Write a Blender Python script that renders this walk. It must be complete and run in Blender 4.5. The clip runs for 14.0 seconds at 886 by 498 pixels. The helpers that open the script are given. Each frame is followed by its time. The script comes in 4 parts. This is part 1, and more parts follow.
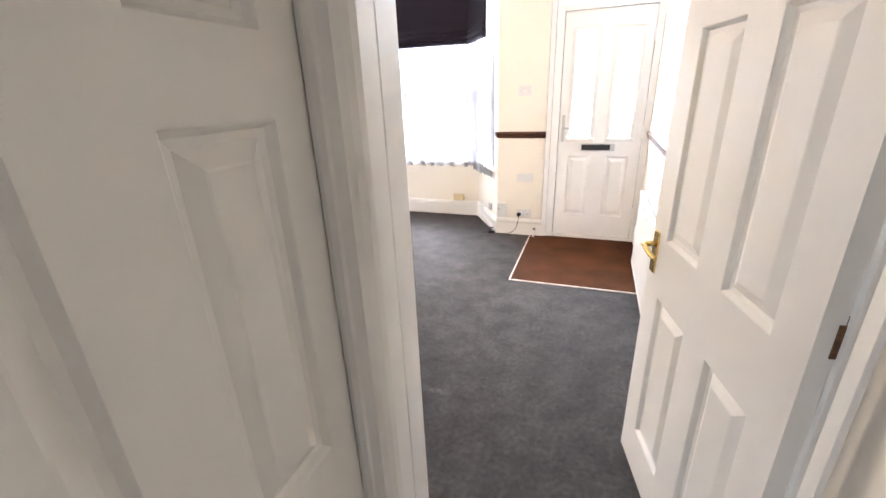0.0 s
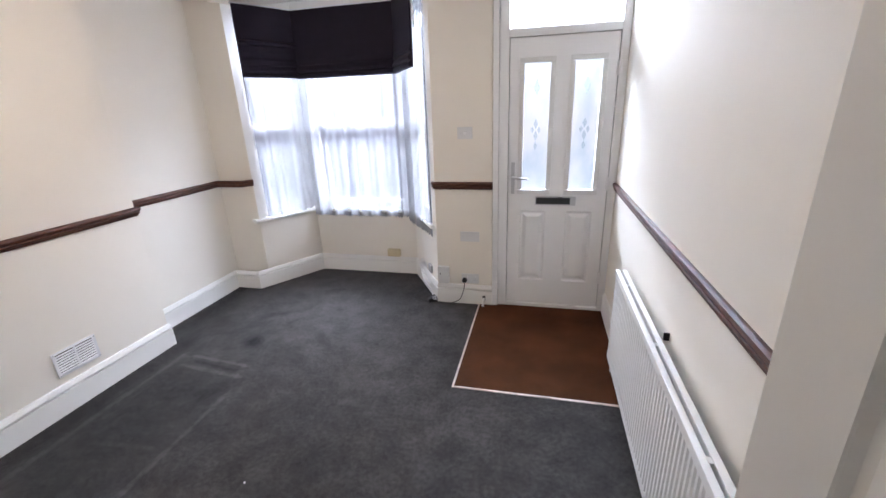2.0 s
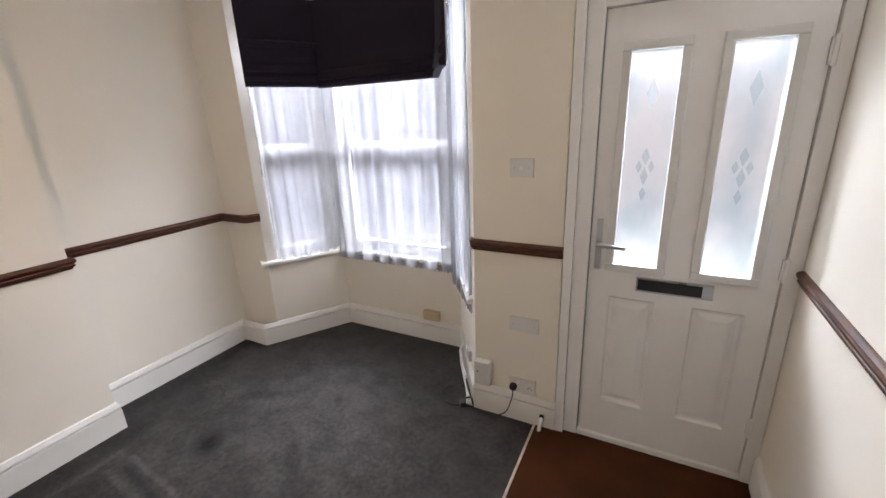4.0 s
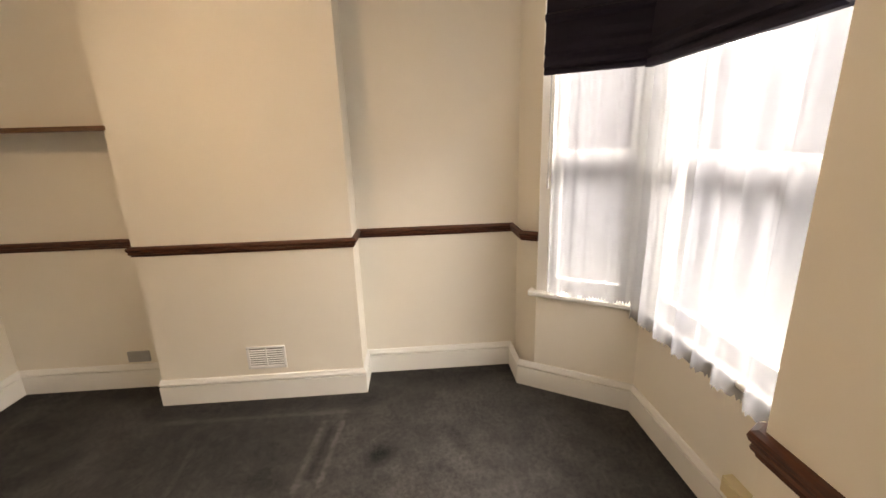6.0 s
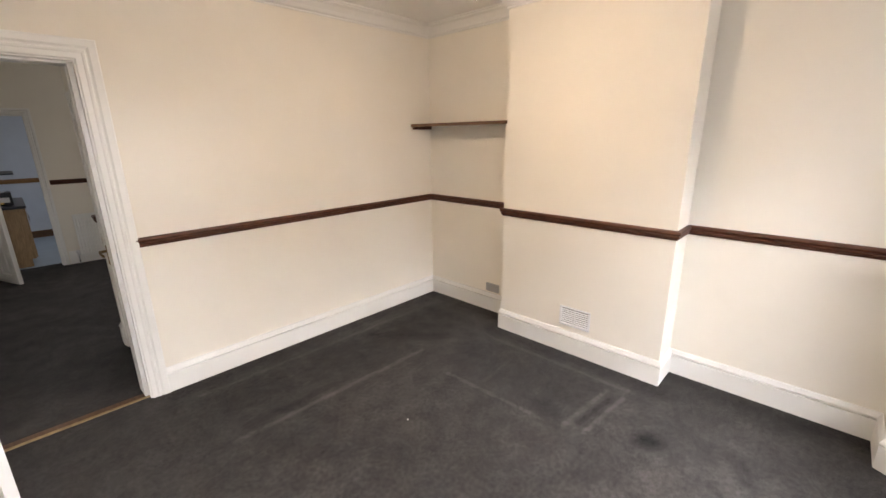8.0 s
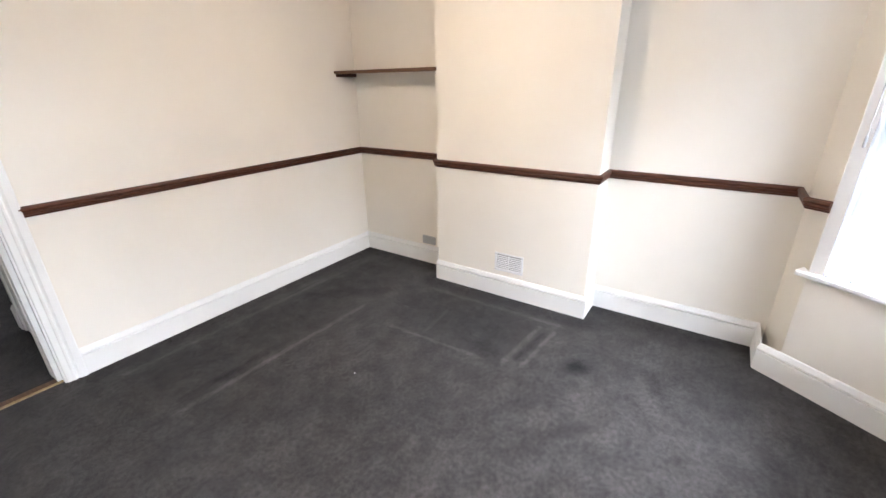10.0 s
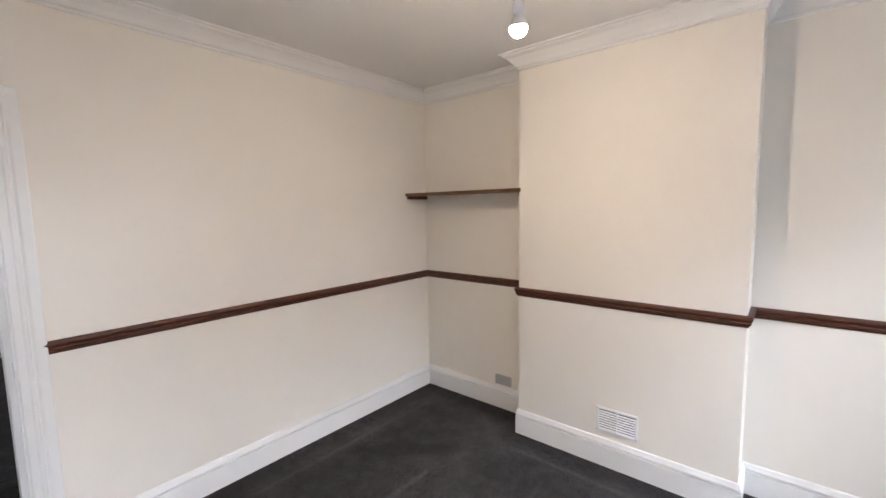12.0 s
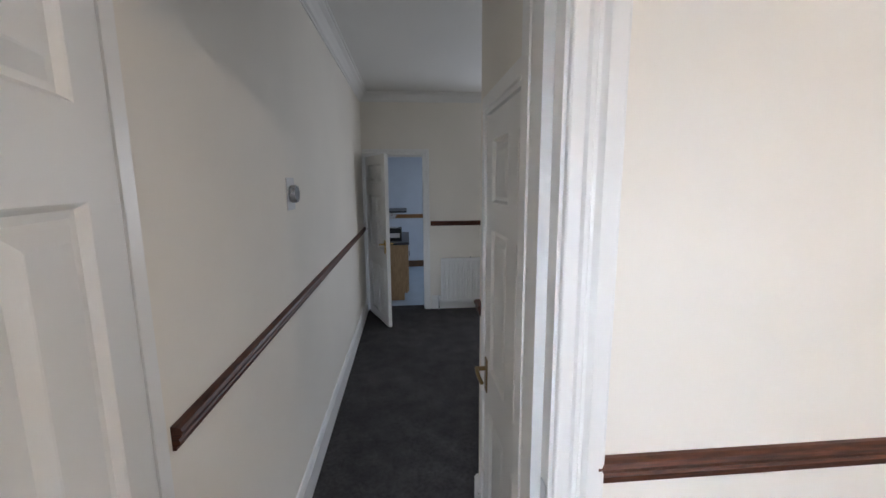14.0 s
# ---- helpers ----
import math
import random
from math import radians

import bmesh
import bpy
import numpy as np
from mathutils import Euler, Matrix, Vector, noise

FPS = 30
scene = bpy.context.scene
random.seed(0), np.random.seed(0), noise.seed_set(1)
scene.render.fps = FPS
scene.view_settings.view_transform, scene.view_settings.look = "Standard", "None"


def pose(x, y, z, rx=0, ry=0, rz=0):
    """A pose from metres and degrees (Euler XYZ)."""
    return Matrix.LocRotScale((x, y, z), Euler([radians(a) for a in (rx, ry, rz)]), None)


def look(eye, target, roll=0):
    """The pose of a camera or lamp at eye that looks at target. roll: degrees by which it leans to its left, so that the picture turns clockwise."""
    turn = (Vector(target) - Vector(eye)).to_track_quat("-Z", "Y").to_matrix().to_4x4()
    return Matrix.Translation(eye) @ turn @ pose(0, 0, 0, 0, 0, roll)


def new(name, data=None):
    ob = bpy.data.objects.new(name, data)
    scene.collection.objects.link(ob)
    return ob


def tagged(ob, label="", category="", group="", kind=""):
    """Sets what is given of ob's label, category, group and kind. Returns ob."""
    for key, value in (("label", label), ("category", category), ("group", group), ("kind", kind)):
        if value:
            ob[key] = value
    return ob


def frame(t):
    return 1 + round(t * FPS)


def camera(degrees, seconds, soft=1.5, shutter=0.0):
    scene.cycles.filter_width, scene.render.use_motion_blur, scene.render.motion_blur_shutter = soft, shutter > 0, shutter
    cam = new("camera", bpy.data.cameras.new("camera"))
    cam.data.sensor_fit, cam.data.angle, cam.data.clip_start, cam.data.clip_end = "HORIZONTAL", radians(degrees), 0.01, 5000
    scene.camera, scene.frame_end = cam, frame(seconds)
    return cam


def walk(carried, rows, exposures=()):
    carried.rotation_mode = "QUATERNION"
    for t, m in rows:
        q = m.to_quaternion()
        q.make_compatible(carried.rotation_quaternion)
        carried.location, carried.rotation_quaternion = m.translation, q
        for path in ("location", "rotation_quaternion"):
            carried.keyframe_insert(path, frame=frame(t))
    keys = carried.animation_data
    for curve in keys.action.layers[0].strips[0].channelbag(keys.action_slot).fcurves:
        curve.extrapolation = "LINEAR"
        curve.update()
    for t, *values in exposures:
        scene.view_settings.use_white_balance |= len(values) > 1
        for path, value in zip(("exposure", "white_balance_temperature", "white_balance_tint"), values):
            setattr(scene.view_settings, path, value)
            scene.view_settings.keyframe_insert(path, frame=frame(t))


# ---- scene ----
cam = camera(94.4, 14.0)
PATH = [
    (0, (0.397, 0.209, 1.478), (-0.252, 1.959, 0.759), -2.2),
    (0.5, (0.419, 0.475, 1.493), (-0.035, 2.28, 0.761), -2.2),
    (1, (0.424, 0.713, 1.5), (0.038, 2.535, 0.769), -2.1),
    (1.5, (0.371, 0.968, 1.528), (-0.03, 2.793, 0.814), -2.3),
    (2, (0.312, 1.202, 1.637), (-0.137, 3.04, 0.988), -2.1),
    (4.5, (0.307, 2.836, 1.681), (-0.858, 4.362, 1.122), -2.1),
    (5, (0.256, 3.166, 1.652), (-1.25, 4.362, 1.103), -2.1),
    (5.5, (0.161, 3.471, 1.658), (-1.638, 4.167, 1.129), -1.8),
    (6, (0.101, 3.782, 1.639), (-1.826, 3.906, 1.12), -1.7),
    (6.5, (0.197, 3.924, 1.651), (-1.688, 3.494, 1.14), -1.5),
    (7, (0.298, 4.016, 1.682), (-1.383, 3.069, 1.155), -1.6),
    (7.5, (0.366, 4.043, 1.667), (-1.022, 2.697, 1.156), -1.0),
    (10, (0.404, 4.023, 1.64), (-1.132, 2.981, 0.894), -0.9),
    (10.5, (0.383, 4.037, 1.647), (-1.322, 3.209, 1.008), -1.2),
    (11, (0.359, 4.002, 1.661), (-1.426, 3.198, 1.252), -1.6),
    (11.5, (0.24, 3.823, 1.639), (-1.496, 2.863, 1.383), -1.4),
    (12, (0.137, 3.517, 1.639), (-1.384, 2.235, 1.437), -1.0),
    (12.5, (0.156, 3.162, 1.619), (-0.964, 1.517, 1.418), -1.2),
    (13, (0.253, 2.74, 1.636), (-0.447, 0.877, 1.433), -0.8),
    (13.5, (0.266, 2.225, 1.646), (-0.087, 0.271, 1.403), -0.4),
    (14, (0.307, 1.749, 1.64), (0.141, -0.218, 1.318), -0.4),
]
EXPOSURES = [
    (0.0, 2.30, 6660, 19), (0.5, 2.10, 6500, 20), (1.0, 1.81, 6350, 20), (1.5, 1.29, 6100, 18), (2.0, 1.00, 6090, 19), (4.3, 0.45, 7290, 19), (4.7, 0.35, 8780, 20),
    (5.5, 0.47, 8950, 19), (6.5, 0.75, 9940, 21), (7.0, 0.85, 10500, 22), (7.5, 1.06, 8350, 21), (10.0, 1.49, 6480, 17), (10.5, 1.30, 6440, 17), (11.0, 1.15, 6520, 18),
    (11.5, 0.87, 7490, 19), (12.0, 1.01, 6440, 19), (12.5, 1.19, 5900, 17), (13.0, 1.45, 6030, 17), (13.5, 1.42, 6140, 17), (14.0, 1.45, 6030, 16),
]
walk(cam, [(t, look(eye, target, roll)) for t, eye, target, roll in PATH], EXPOSURES)

# ---- light: overcast daylight at the openings, one ceiling bulb ----
world = bpy.data.worlds.new("sky")
scene.world = world
world.use_nodes = True
sky = world.node_tree.nodes.new("ShaderNodeTexSky")
sky.sky_type, sky.sun_disc = "NISHITA", False
sky.sun_elevation, sky.sun_rotation = radians(42), radians(150)
world.node_tree.links.new(sky.outputs[0], world.node_tree.nodes["Background"].inputs[0])
world.node_tree.nodes["Background"].inputs[1].default_value = 0.12

sun = new("sun", bpy.data.lights.new("sun", "SUN"))
sun.data.energy, sun.data.angle, sun.data.color = 0.8, radians(20), (1.0, 0.96, 0.9)
sun.matrix_world = look((4, -6, 8), (0, 0, 0))


def window_light(name, eye, target, width, height, watts, colour):
    lamp = new(name, bpy.data.lights.new(name, "AREA"))
    lamp.data.shape, lamp.data.size, lamp.data.size_y = "RECTANGLE", width, height
    lamp.data.energy, lamp.data.color = watts, colour
    lamp.matrix_world = look(eye, target)
    return lamp


DAY = (0.86, 0.93, 1.0)
SKY = (0.80, 0.90, 1.0)
# sky over the street, falling steeply through the bay and the front door's glass
window_light("bay_daylight", (-1.30, 8.20, 3.75), (-1.445, 4.0, 0.9), 5.0, 1.8, 900, SKY)
window_light("bay_daylight", (-3.75, 6.00, 2.95), (-1.2, 3.7, 0.5), 1.6, 1.4, 170, SKY)
window_light("bay_daylight", (0.80, 6.30, 3.05), (-1.0, 3.5, 0.5), 1.6, 1.4, 65, SKY)
window_light("door_daylight", (0.43, 4.78, 1.60), (0.43, 2.0, 1.20), 0.74, 1.9, 1.5, DAY)
window_light("rear_daylight", (-1.75, -3.62, 1.5), (-1.4, 0.0, 1.0), 1.1, 1.3, 13, DAY)
window_light("kitchen_daylight", (-1.30, -5.4, 1.4), (1.0, -5.2, 0.8), 1.2, 1.1, 3, (0.82, 0.91, 1.0))


# ---- materials ----
def material(name, colour, rough=0.5, metal=0.0, vary=0.08, scale=6.0, grain=60.0, bump=0.15, depth=0.002, spec=0.5, coords="Object"):
    m = bpy.data.materials.new(name)
    m.use_nodes = True
    n, l = m.node_tree.nodes, m.node_tree.links
    b = n["Principled BSDF"]
    b.inputs["Roughness"].default_value, b.inputs["Metallic"].default_value = rough, metal
    b.inputs["Specular IOR Level"].default_value = spec
    tc = n.new("ShaderNodeTexCoord")
    big, fine = n.new("ShaderNodeTexNoise"), n.new("ShaderNodeTexNoise")
    big.inputs["Scale"].default_value, big.inputs["Detail"].default_value = scale, 4
    fine.inputs["Scale"].default_value, fine.inputs["Detail"].default_value = grain, 6
    for t in (big, fine):
        l.new(tc.outputs[coords], t.inputs["Vector"])
    ramp = n.new("ShaderNodeMapRange")
    ramp.inputs["From Min"].default_value, ramp.inputs["From Max"].default_value = 0.3, 0.7
    ramp.inputs["To Min"].default_value, ramp.inputs["To Max"].default_value = 1 - vary, 1 + vary
    l.new(big.outputs["Fac"], ramp.inputs["Value"])
    tone = n.new("ShaderNodeVectorMath")
    tone.operation = "SCALE"
    tone.inputs[0].default_value = colour
    l.new(ramp.outputs["Result"], tone.inputs["Scale"])
    l.new(tone.outputs["Vector"], b.inputs["Base Color"])
    bp = n.new("ShaderNodeBump")
    bp.inputs["Strength"].default_value, bp.inputs["Distance"].default_value = bump, depth
    l.new(fine.outputs["Fac"], bp.inputs["Height"])
    l.new(bp.outputs["Normal"], b.inputs["Normal"])
    rr = n.new("ShaderNodeMapRange")
    rr.inputs["To Min"].default_value, rr.inputs["To Max"].default_value = max(0.02, rough - 0.03), min(1, rough + 0.03)
    l.new(big.outputs["Fac"], rr.inputs["Value"])
    l.new(rr.outputs["Result"], b.inputs["Roughness"])
    return m


CREAM = material("cream_emulsion", (0.83, 0.785, 0.705), 0.75, vary=0.03, scale=1.3, grain=140, bump=0.12, depth=0.0012, spec=0.3)
CEIL = material("white_ceiling_paint", (0.80, 0.79, 0.76), 0.85, vary=0.02, scale=1.0, grain=120, bump=0.1, spec=0.2)
GLOSS = material("white_gloss_paint", (0.83, 0.82, 0.79), 0.38, vary=0.012, scale=2.0, grain=60, bump=0.02, depth=0.001)
DOORPAINT = material("white_satin_door_paint", (0.80, 0.79, 0.76), 0.42, vary=0.012, scale=2.0, grain=140, bump=0.04, depth=0.001)
UPVC = material("white_plastic", (0.84, 0.84, 0.84), 0.25, vary=0.01, bump=0.0)
PLATE = material("aged_white_plastic", (0.70, 0.70, 0.69), 0.35, vary=0.03, bump=0.0)
BEIGE = material("yellowed_plastic", (0.62, 0.52, 0.33), 0.45, vary=0.05, bump=0.02)
GREYPL = material("grey_plastic", (0.42, 0.42, 0.42), 0.4, vary=0.04, bump=0.02)
GAP_SHADE = material("vent_gap_shade", (0.13, 0.125, 0.115), 0.8, vary=0.2, scale=30)
BLACK = material("black_plastic", (0.015, 0.015, 0.017), 0.4, vary=0.1, bump=0.02)
STEEL = material("brushed_steel", (0.55, 0.55, 0.56), 0.28, 1.0, vary=0.05, grain=200, bump=0.05)
BRASS = material("polished_brass", (0.72, 0.52, 0.20), 0.22, 1.0, vary=0.08, grain=120, bump=0.03)
AGED = material("dull_aged_brass", (0.25, 0.18, 0.09), 0.35, 1.0, vary=0.2, grain=120, bump=0.03)
RADW = material("radiator_enamel", (0.82, 0.82, 0.80), 0.3, vary=0.015, bump=0.0)
WORKTOP = material("dark_laminate", (0.03, 0.03, 0.035), 0.3, vary=0.3, scale=30)
KWALL = material("pale_blue_paint", (0.58, 0.62, 0.67), 0.6, vary=0.03)
KTILE = material("pale_blue_vinyl_floor", (0.42, 0.50, 0.56), 0.35, vary=0.08, scale=4)
SCREEN_WALL = material("brown_screen_wall", (0.20, 0.16, 0.14), 0.85, vary=0.25, scale=0.8)
PAVING = material("paving", (0.30, 0.29, 0.27), 0.85, vary=0.2, scale=3)


def wood(name, dark, light, rough, stretch):
    m = material(name, light, rough, vary=0.1, scale=5)
    n, l = m.node_tree.nodes, m.node_tree.links
    tc, mp, wv = n.new("ShaderNodeTexCoord"), n.new("ShaderNodeMapping"), n.new("ShaderNodeTexNoise")
    mp.inputs["Scale"].default_value = stretch
    wv.inputs["Scale"].default_value, wv.inputs["Detail"].default_value = 4.0, 8
    ramp = n.new("ShaderNodeValToRGB")
    ramp.color_ramp.elements[0].color, ramp.color_ramp.elements[1].color = (*dark, 1), (*light, 1)
    ramp.color_ramp.elements[0].position, ramp.color_ramp.elements[1].position = 0.35, 0.68
    l.new(tc.outputs["Object"], mp.inputs["Vector"])
    l.new(mp.outputs["Vector"], wv.inputs["Vector"])
    l.new(wv.outputs["Fac"], ramp.inputs["Fac"])
    l.new(ramp.outputs["Color"], n["Principled BSDF"].inputs["Base Color"])
    return m


MAHOG = wood("mahogany_stained_wood", (0.032, 0.008, 0.003), (0.115, 0.031, 0.010), 0.5, (3, 3, 60))
SHELFW = wood("brown_stained_shelf", (0.07, 0.029, 0.011), (0.19, 0.092, 0.040), 0.4, (40, 4, 40))
OAK = wood("light_oak_laminate", (0.34, 0.20, 0.09), (0.50, 0.32, 0.16), 0.4, (30, 30, 3))
KRAIL = wood("orange_pine_rail", (0.20, 0.09, 0.03), (0.32, 0.16, 0.06), 0.4, (3, 40, 40))


def carpet():
    m = material("charcoal_carpet", (0.0385, 0.0350, 0.0340), 0.95, vary=0.24, scale=1.6, grain=420, bump=0.9, depth=0.006, spec=0.1)
    n, l = m.node_tree.nodes, m.node_tree.links
    b = n["Principled BSDF"]
    tc = n.new("ShaderNodeTexCoord")
    plan = n.new("ShaderNodeVectorMath")
    plan.operation, plan.inputs[1].default_value = "MULTIPLY", (1, 1, 0)
    l.new(tc.outputs["Object"], plan.inputs[0])

    def noise_of(scale, detail, lo, hi):
        t, r = n.new("ShaderNodeTexNoise"), n.new("ShaderNodeMapRange")
        t.inputs["Scale"].default_value, t.inputs["Detail"].default_value = scale, detail
        l.new(tc.outputs["Object"], t.inputs["Vector"])
        r.inputs["From Min"].default_value, r.inputs["From Max"].default_value = 0.32, 0.68
        r.inputs["To Min"].default_value, r.inputs["To Max"].default_value = lo, hi
        l.new(t.outputs["Fac"], r.inputs["Value"])
        return r.outputs["Result"]

    def math_of(op, a, b_):
        k = n.new("ShaderNodeMath")
        k.operation = op
        for s, v in zip(k.inputs, (a, b_)):
            if isinstance(v, (int, float)):
                s.default_value = v
            else:
                l.new(v, s)
        return k.outputs[0]

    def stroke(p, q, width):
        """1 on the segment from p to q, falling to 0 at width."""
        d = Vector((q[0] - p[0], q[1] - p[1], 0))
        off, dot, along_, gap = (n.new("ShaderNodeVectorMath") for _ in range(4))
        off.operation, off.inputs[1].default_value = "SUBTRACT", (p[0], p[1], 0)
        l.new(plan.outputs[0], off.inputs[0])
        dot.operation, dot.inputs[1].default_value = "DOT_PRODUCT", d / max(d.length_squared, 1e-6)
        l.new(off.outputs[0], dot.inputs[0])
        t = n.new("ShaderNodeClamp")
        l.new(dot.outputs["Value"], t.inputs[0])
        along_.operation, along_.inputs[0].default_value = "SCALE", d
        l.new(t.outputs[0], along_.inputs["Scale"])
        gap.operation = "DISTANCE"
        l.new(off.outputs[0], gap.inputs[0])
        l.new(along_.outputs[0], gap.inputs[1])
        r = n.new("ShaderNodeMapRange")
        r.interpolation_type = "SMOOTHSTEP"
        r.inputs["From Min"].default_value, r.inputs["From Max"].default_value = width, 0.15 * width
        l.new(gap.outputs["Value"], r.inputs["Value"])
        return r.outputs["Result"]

    tone = math_of("MULTIPLY", noise_of(260, 3, 0.62, 1.5), noise_of(7, 5, 0.74, 1.30))
    tone = math_of("MULTIPLY", tone, noise_of(42, 6, 0.72, 1.30))
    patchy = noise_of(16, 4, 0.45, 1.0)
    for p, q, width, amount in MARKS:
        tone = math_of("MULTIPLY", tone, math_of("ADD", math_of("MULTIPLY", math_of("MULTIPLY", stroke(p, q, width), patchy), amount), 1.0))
    scale = n.new("ShaderNodeVectorMath")
    scale.operation = "SCALE"
    l.new(b.inputs["Base Color"].links[0].from_socket, scale.inputs[0])
    l.new(tone, scale.inputs["Scale"])
    l.new(scale.outputs["Vector"], b.inputs["Base Color"])
    b.inputs["Sheen Weight"].default_value = 0.06
    b.inputs["Sheen Roughness"].default_value = 0.6
    return m


# furniture dents, creases, spills and plain tone areas: ends, width, lighter or darker
MARKS = [
    ((-1.62, 1.865), (-0.20, 1.835), 0.032, 0.95), ((-1.52, 2.25), (-1.54, 2.98), 0.026, 0.75),
    ((-1.58, 3.12), (-2.08, 3.17), 0.030, 1.0), ((-1.60, 3.24), (-2.07, 3.28), 0.026, 1.1), ((-1.65, 3.18), (-2.00, 3.22), 0.030, -0.68),
    # spill, then bands darker along the wall and breast bases, and wide darker areas
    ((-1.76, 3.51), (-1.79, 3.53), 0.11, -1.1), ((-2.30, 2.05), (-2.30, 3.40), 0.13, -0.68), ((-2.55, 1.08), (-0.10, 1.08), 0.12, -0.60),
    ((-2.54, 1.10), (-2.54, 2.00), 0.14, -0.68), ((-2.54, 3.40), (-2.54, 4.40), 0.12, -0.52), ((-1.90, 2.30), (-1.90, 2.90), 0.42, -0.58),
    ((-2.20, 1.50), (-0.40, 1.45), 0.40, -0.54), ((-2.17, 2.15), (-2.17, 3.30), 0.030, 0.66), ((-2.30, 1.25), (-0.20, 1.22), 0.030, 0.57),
    # broad lighter area in front of the bay
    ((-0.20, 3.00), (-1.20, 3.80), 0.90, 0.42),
    ((-1.52, 1.36), (-1.92, 1.84), 0.11, -0.55), ((-0.60, 1.78), (-0.52, 1.77), 0.07, -0.6), ((-1.05, 1.765), (-0.30, 1.75), 0.05, -0.5),
    ((-2.44, 3.78), (-2.47, 4.18), 0.15, -0.5), ((-1.66, 2.94), (-1.60, 3.00), 0.12, -0.5), ((-1.97, 2.47), (-1.62, 2.50), 0.024, 0.8),
    ((-1.15, 3.55), (-1.30, 3.70), 0.07, -0.45), ((-0.75, 2.45), (-0.66, 2.52), 0.06, -0.4), ((-1.95, 3.92), (-1.80, 3.98), 0.08, -0.45),
]

CARPET = carpet()
COIR = material("brown_coir_matting", (0.074, 0.026, 0.010), 0.85, vary=0.34, scale=3, grain=300, bump=0.9, depth=0.006, spec=0.1)
STRIP = material("pale_edging_strip", (0.58, 0.50, 0.42), 0.40, vary=0.25, scale=20)
GILT = material("worn_brass_strip", (0.46, 0.34, 0.19), 0.38, 0.6, vary=0.25, scale=20)
BLIND = material("dark_purple_woven_fabric", (0.015, 0.011, 0.023), 0.8, vary=0.1, scale=8, grain=500, bump=0.3, depth=0.001, spec=0.3)
LINING = material("white_blind_lining", (0.75, 0.74, 0.74), 0.8, vary=0.03)


def cloth():
    m = bpy.data.materials.new("white_net_voile")
    m.use_nodes = True
    n, l = m.node_tree.nodes, m.node_tree.links
    out = n["Material Output"]
    n.remove(n["Principled BSDF"])
    tr, df, clear = n.new("ShaderNodeBsdfTranslucent"), n.new("ShaderNodeBsdfDiffuse"), n.new("ShaderNodeBsdfTransparent")
    tr.inputs["Color"].default_value = df.inputs["Color"].default_value = (0.30, 0.31, 0.34, 1)
    a, b = n.new("ShaderNodeMixShader"), n.new("ShaderNodeMixShader")
    tc, weave = n.new("ShaderNodeTexCoord"), n.new("ShaderNodeTexNoise")
    weave.inputs["Scale"].default_value = 9
    l.new(tc.outputs["Object"], weave.inputs["Vector"])
    mr = n.new("ShaderNodeMapRange")
    mr.inputs["To Min"].default_value, mr.inputs["To Max"].default_value = 0.37, 0.49
    l.new(weave.outputs["Fac"], mr.inputs["Value"])
    a.inputs[0].default_value = 0.45
    l.new(tr.outputs[0], a.inputs[1])
    l.new(df.outputs[0], a.inputs[2])
    l.new(mr.outputs["Result"], b.inputs[0])
    l.new(a.outputs[0], b.inputs[1])
    l.new(clear.outputs[0], b.inputs[2])
    l.new(b.outputs[0], out.inputs["Surface"])
    return m


NET = cloth()


def glass(name, rough, colour=(0.95, 0.97, 0.98)):
    m = bpy.data.materials.new(name)
    m.use_nodes = True
    b = m.node_tree.nodes["Principled BSDF"]
    b.inputs["Base Color"].default_value = (*colour, 1)
    b.inputs["Transmission Weight"].default_value = 1.0
    b.inputs["Roughness"].default_value = rough
    b.inputs["IOR"].default_value = 1.3
    return m


CLEAR = glass("clear_glass", 0.0)
FROST = glass("obscured_glass", 0.35)


def rippled(m):
    """Uneven thickness of the obscured glass: soft cloudy patches and a fine ripple."""
    n, l = m.node_tree.nodes, m.node_tree.links
    tc, mp, no, fine = n.new("ShaderNodeTexCoord"), n.new("ShaderNodeMapping"), n.new("ShaderNodeTexNoise"), n.new("ShaderNodeTexNoise")
    mp.inputs["Scale"].default_value = (7, 7, 3.2)
    no.inputs["Detail"].default_value = 4
    no.inputs["Scale"].default_value = 1
    fine.inputs["Scale"].default_value = 160
    ramp, bump = n.new("ShaderNodeValToRGB"), n.new("ShaderNodeBump")
    ramp.color_ramp.elements[0].position, ramp.color_ramp.elements[1].position = 0.36, 0.62
    ramp.color_ramp.elements[0].color, ramp.color_ramp.elements[1].color = (0.66, 0.76, 0.80, 1), (0.97, 0.98, 0.99, 1)
    bump.inputs["Strength"].default_value = 0.25
    l.new(tc.outputs["Object"], mp.inputs["Vector"])
    l.new(mp.outputs[0], no.inputs["Vector"])
    l.new(tc.outputs["Object"], fine.inputs["Vector"])
    l.new(no.outputs["Fac"], ramp.inputs["Fac"])
    l.new(fine.outputs["Fac"], bump.inputs["Height"])
    l.new(ramp.outputs["Color"], n["Principled BSDF"].inputs["Base Color"])
    l.new(bump.outputs["Normal"], n["Principled BSDF"].inputs["Normal"])


rippled(FROST)

CUTGLASS = glass("etched_cut_glass", 0.25, (0.72, 0.78, 0.80))


def glowing(name, colour, strength):
    m = bpy.data.materials.new(name)
    m.use_nodes = True
    b = m.node_tree.nodes["Principled BSDF"]
    b.inputs["Emission Color"].default_value, b.inputs["Emission Strength"].default_value = (*colour, 1), strength
    b.inputs["Base Color"].default_value = (0.9, 0.9, 0.9, 1)
    return m


BULB = glowing("lit_bulb", (1.0, 0.83, 0.63), 600)


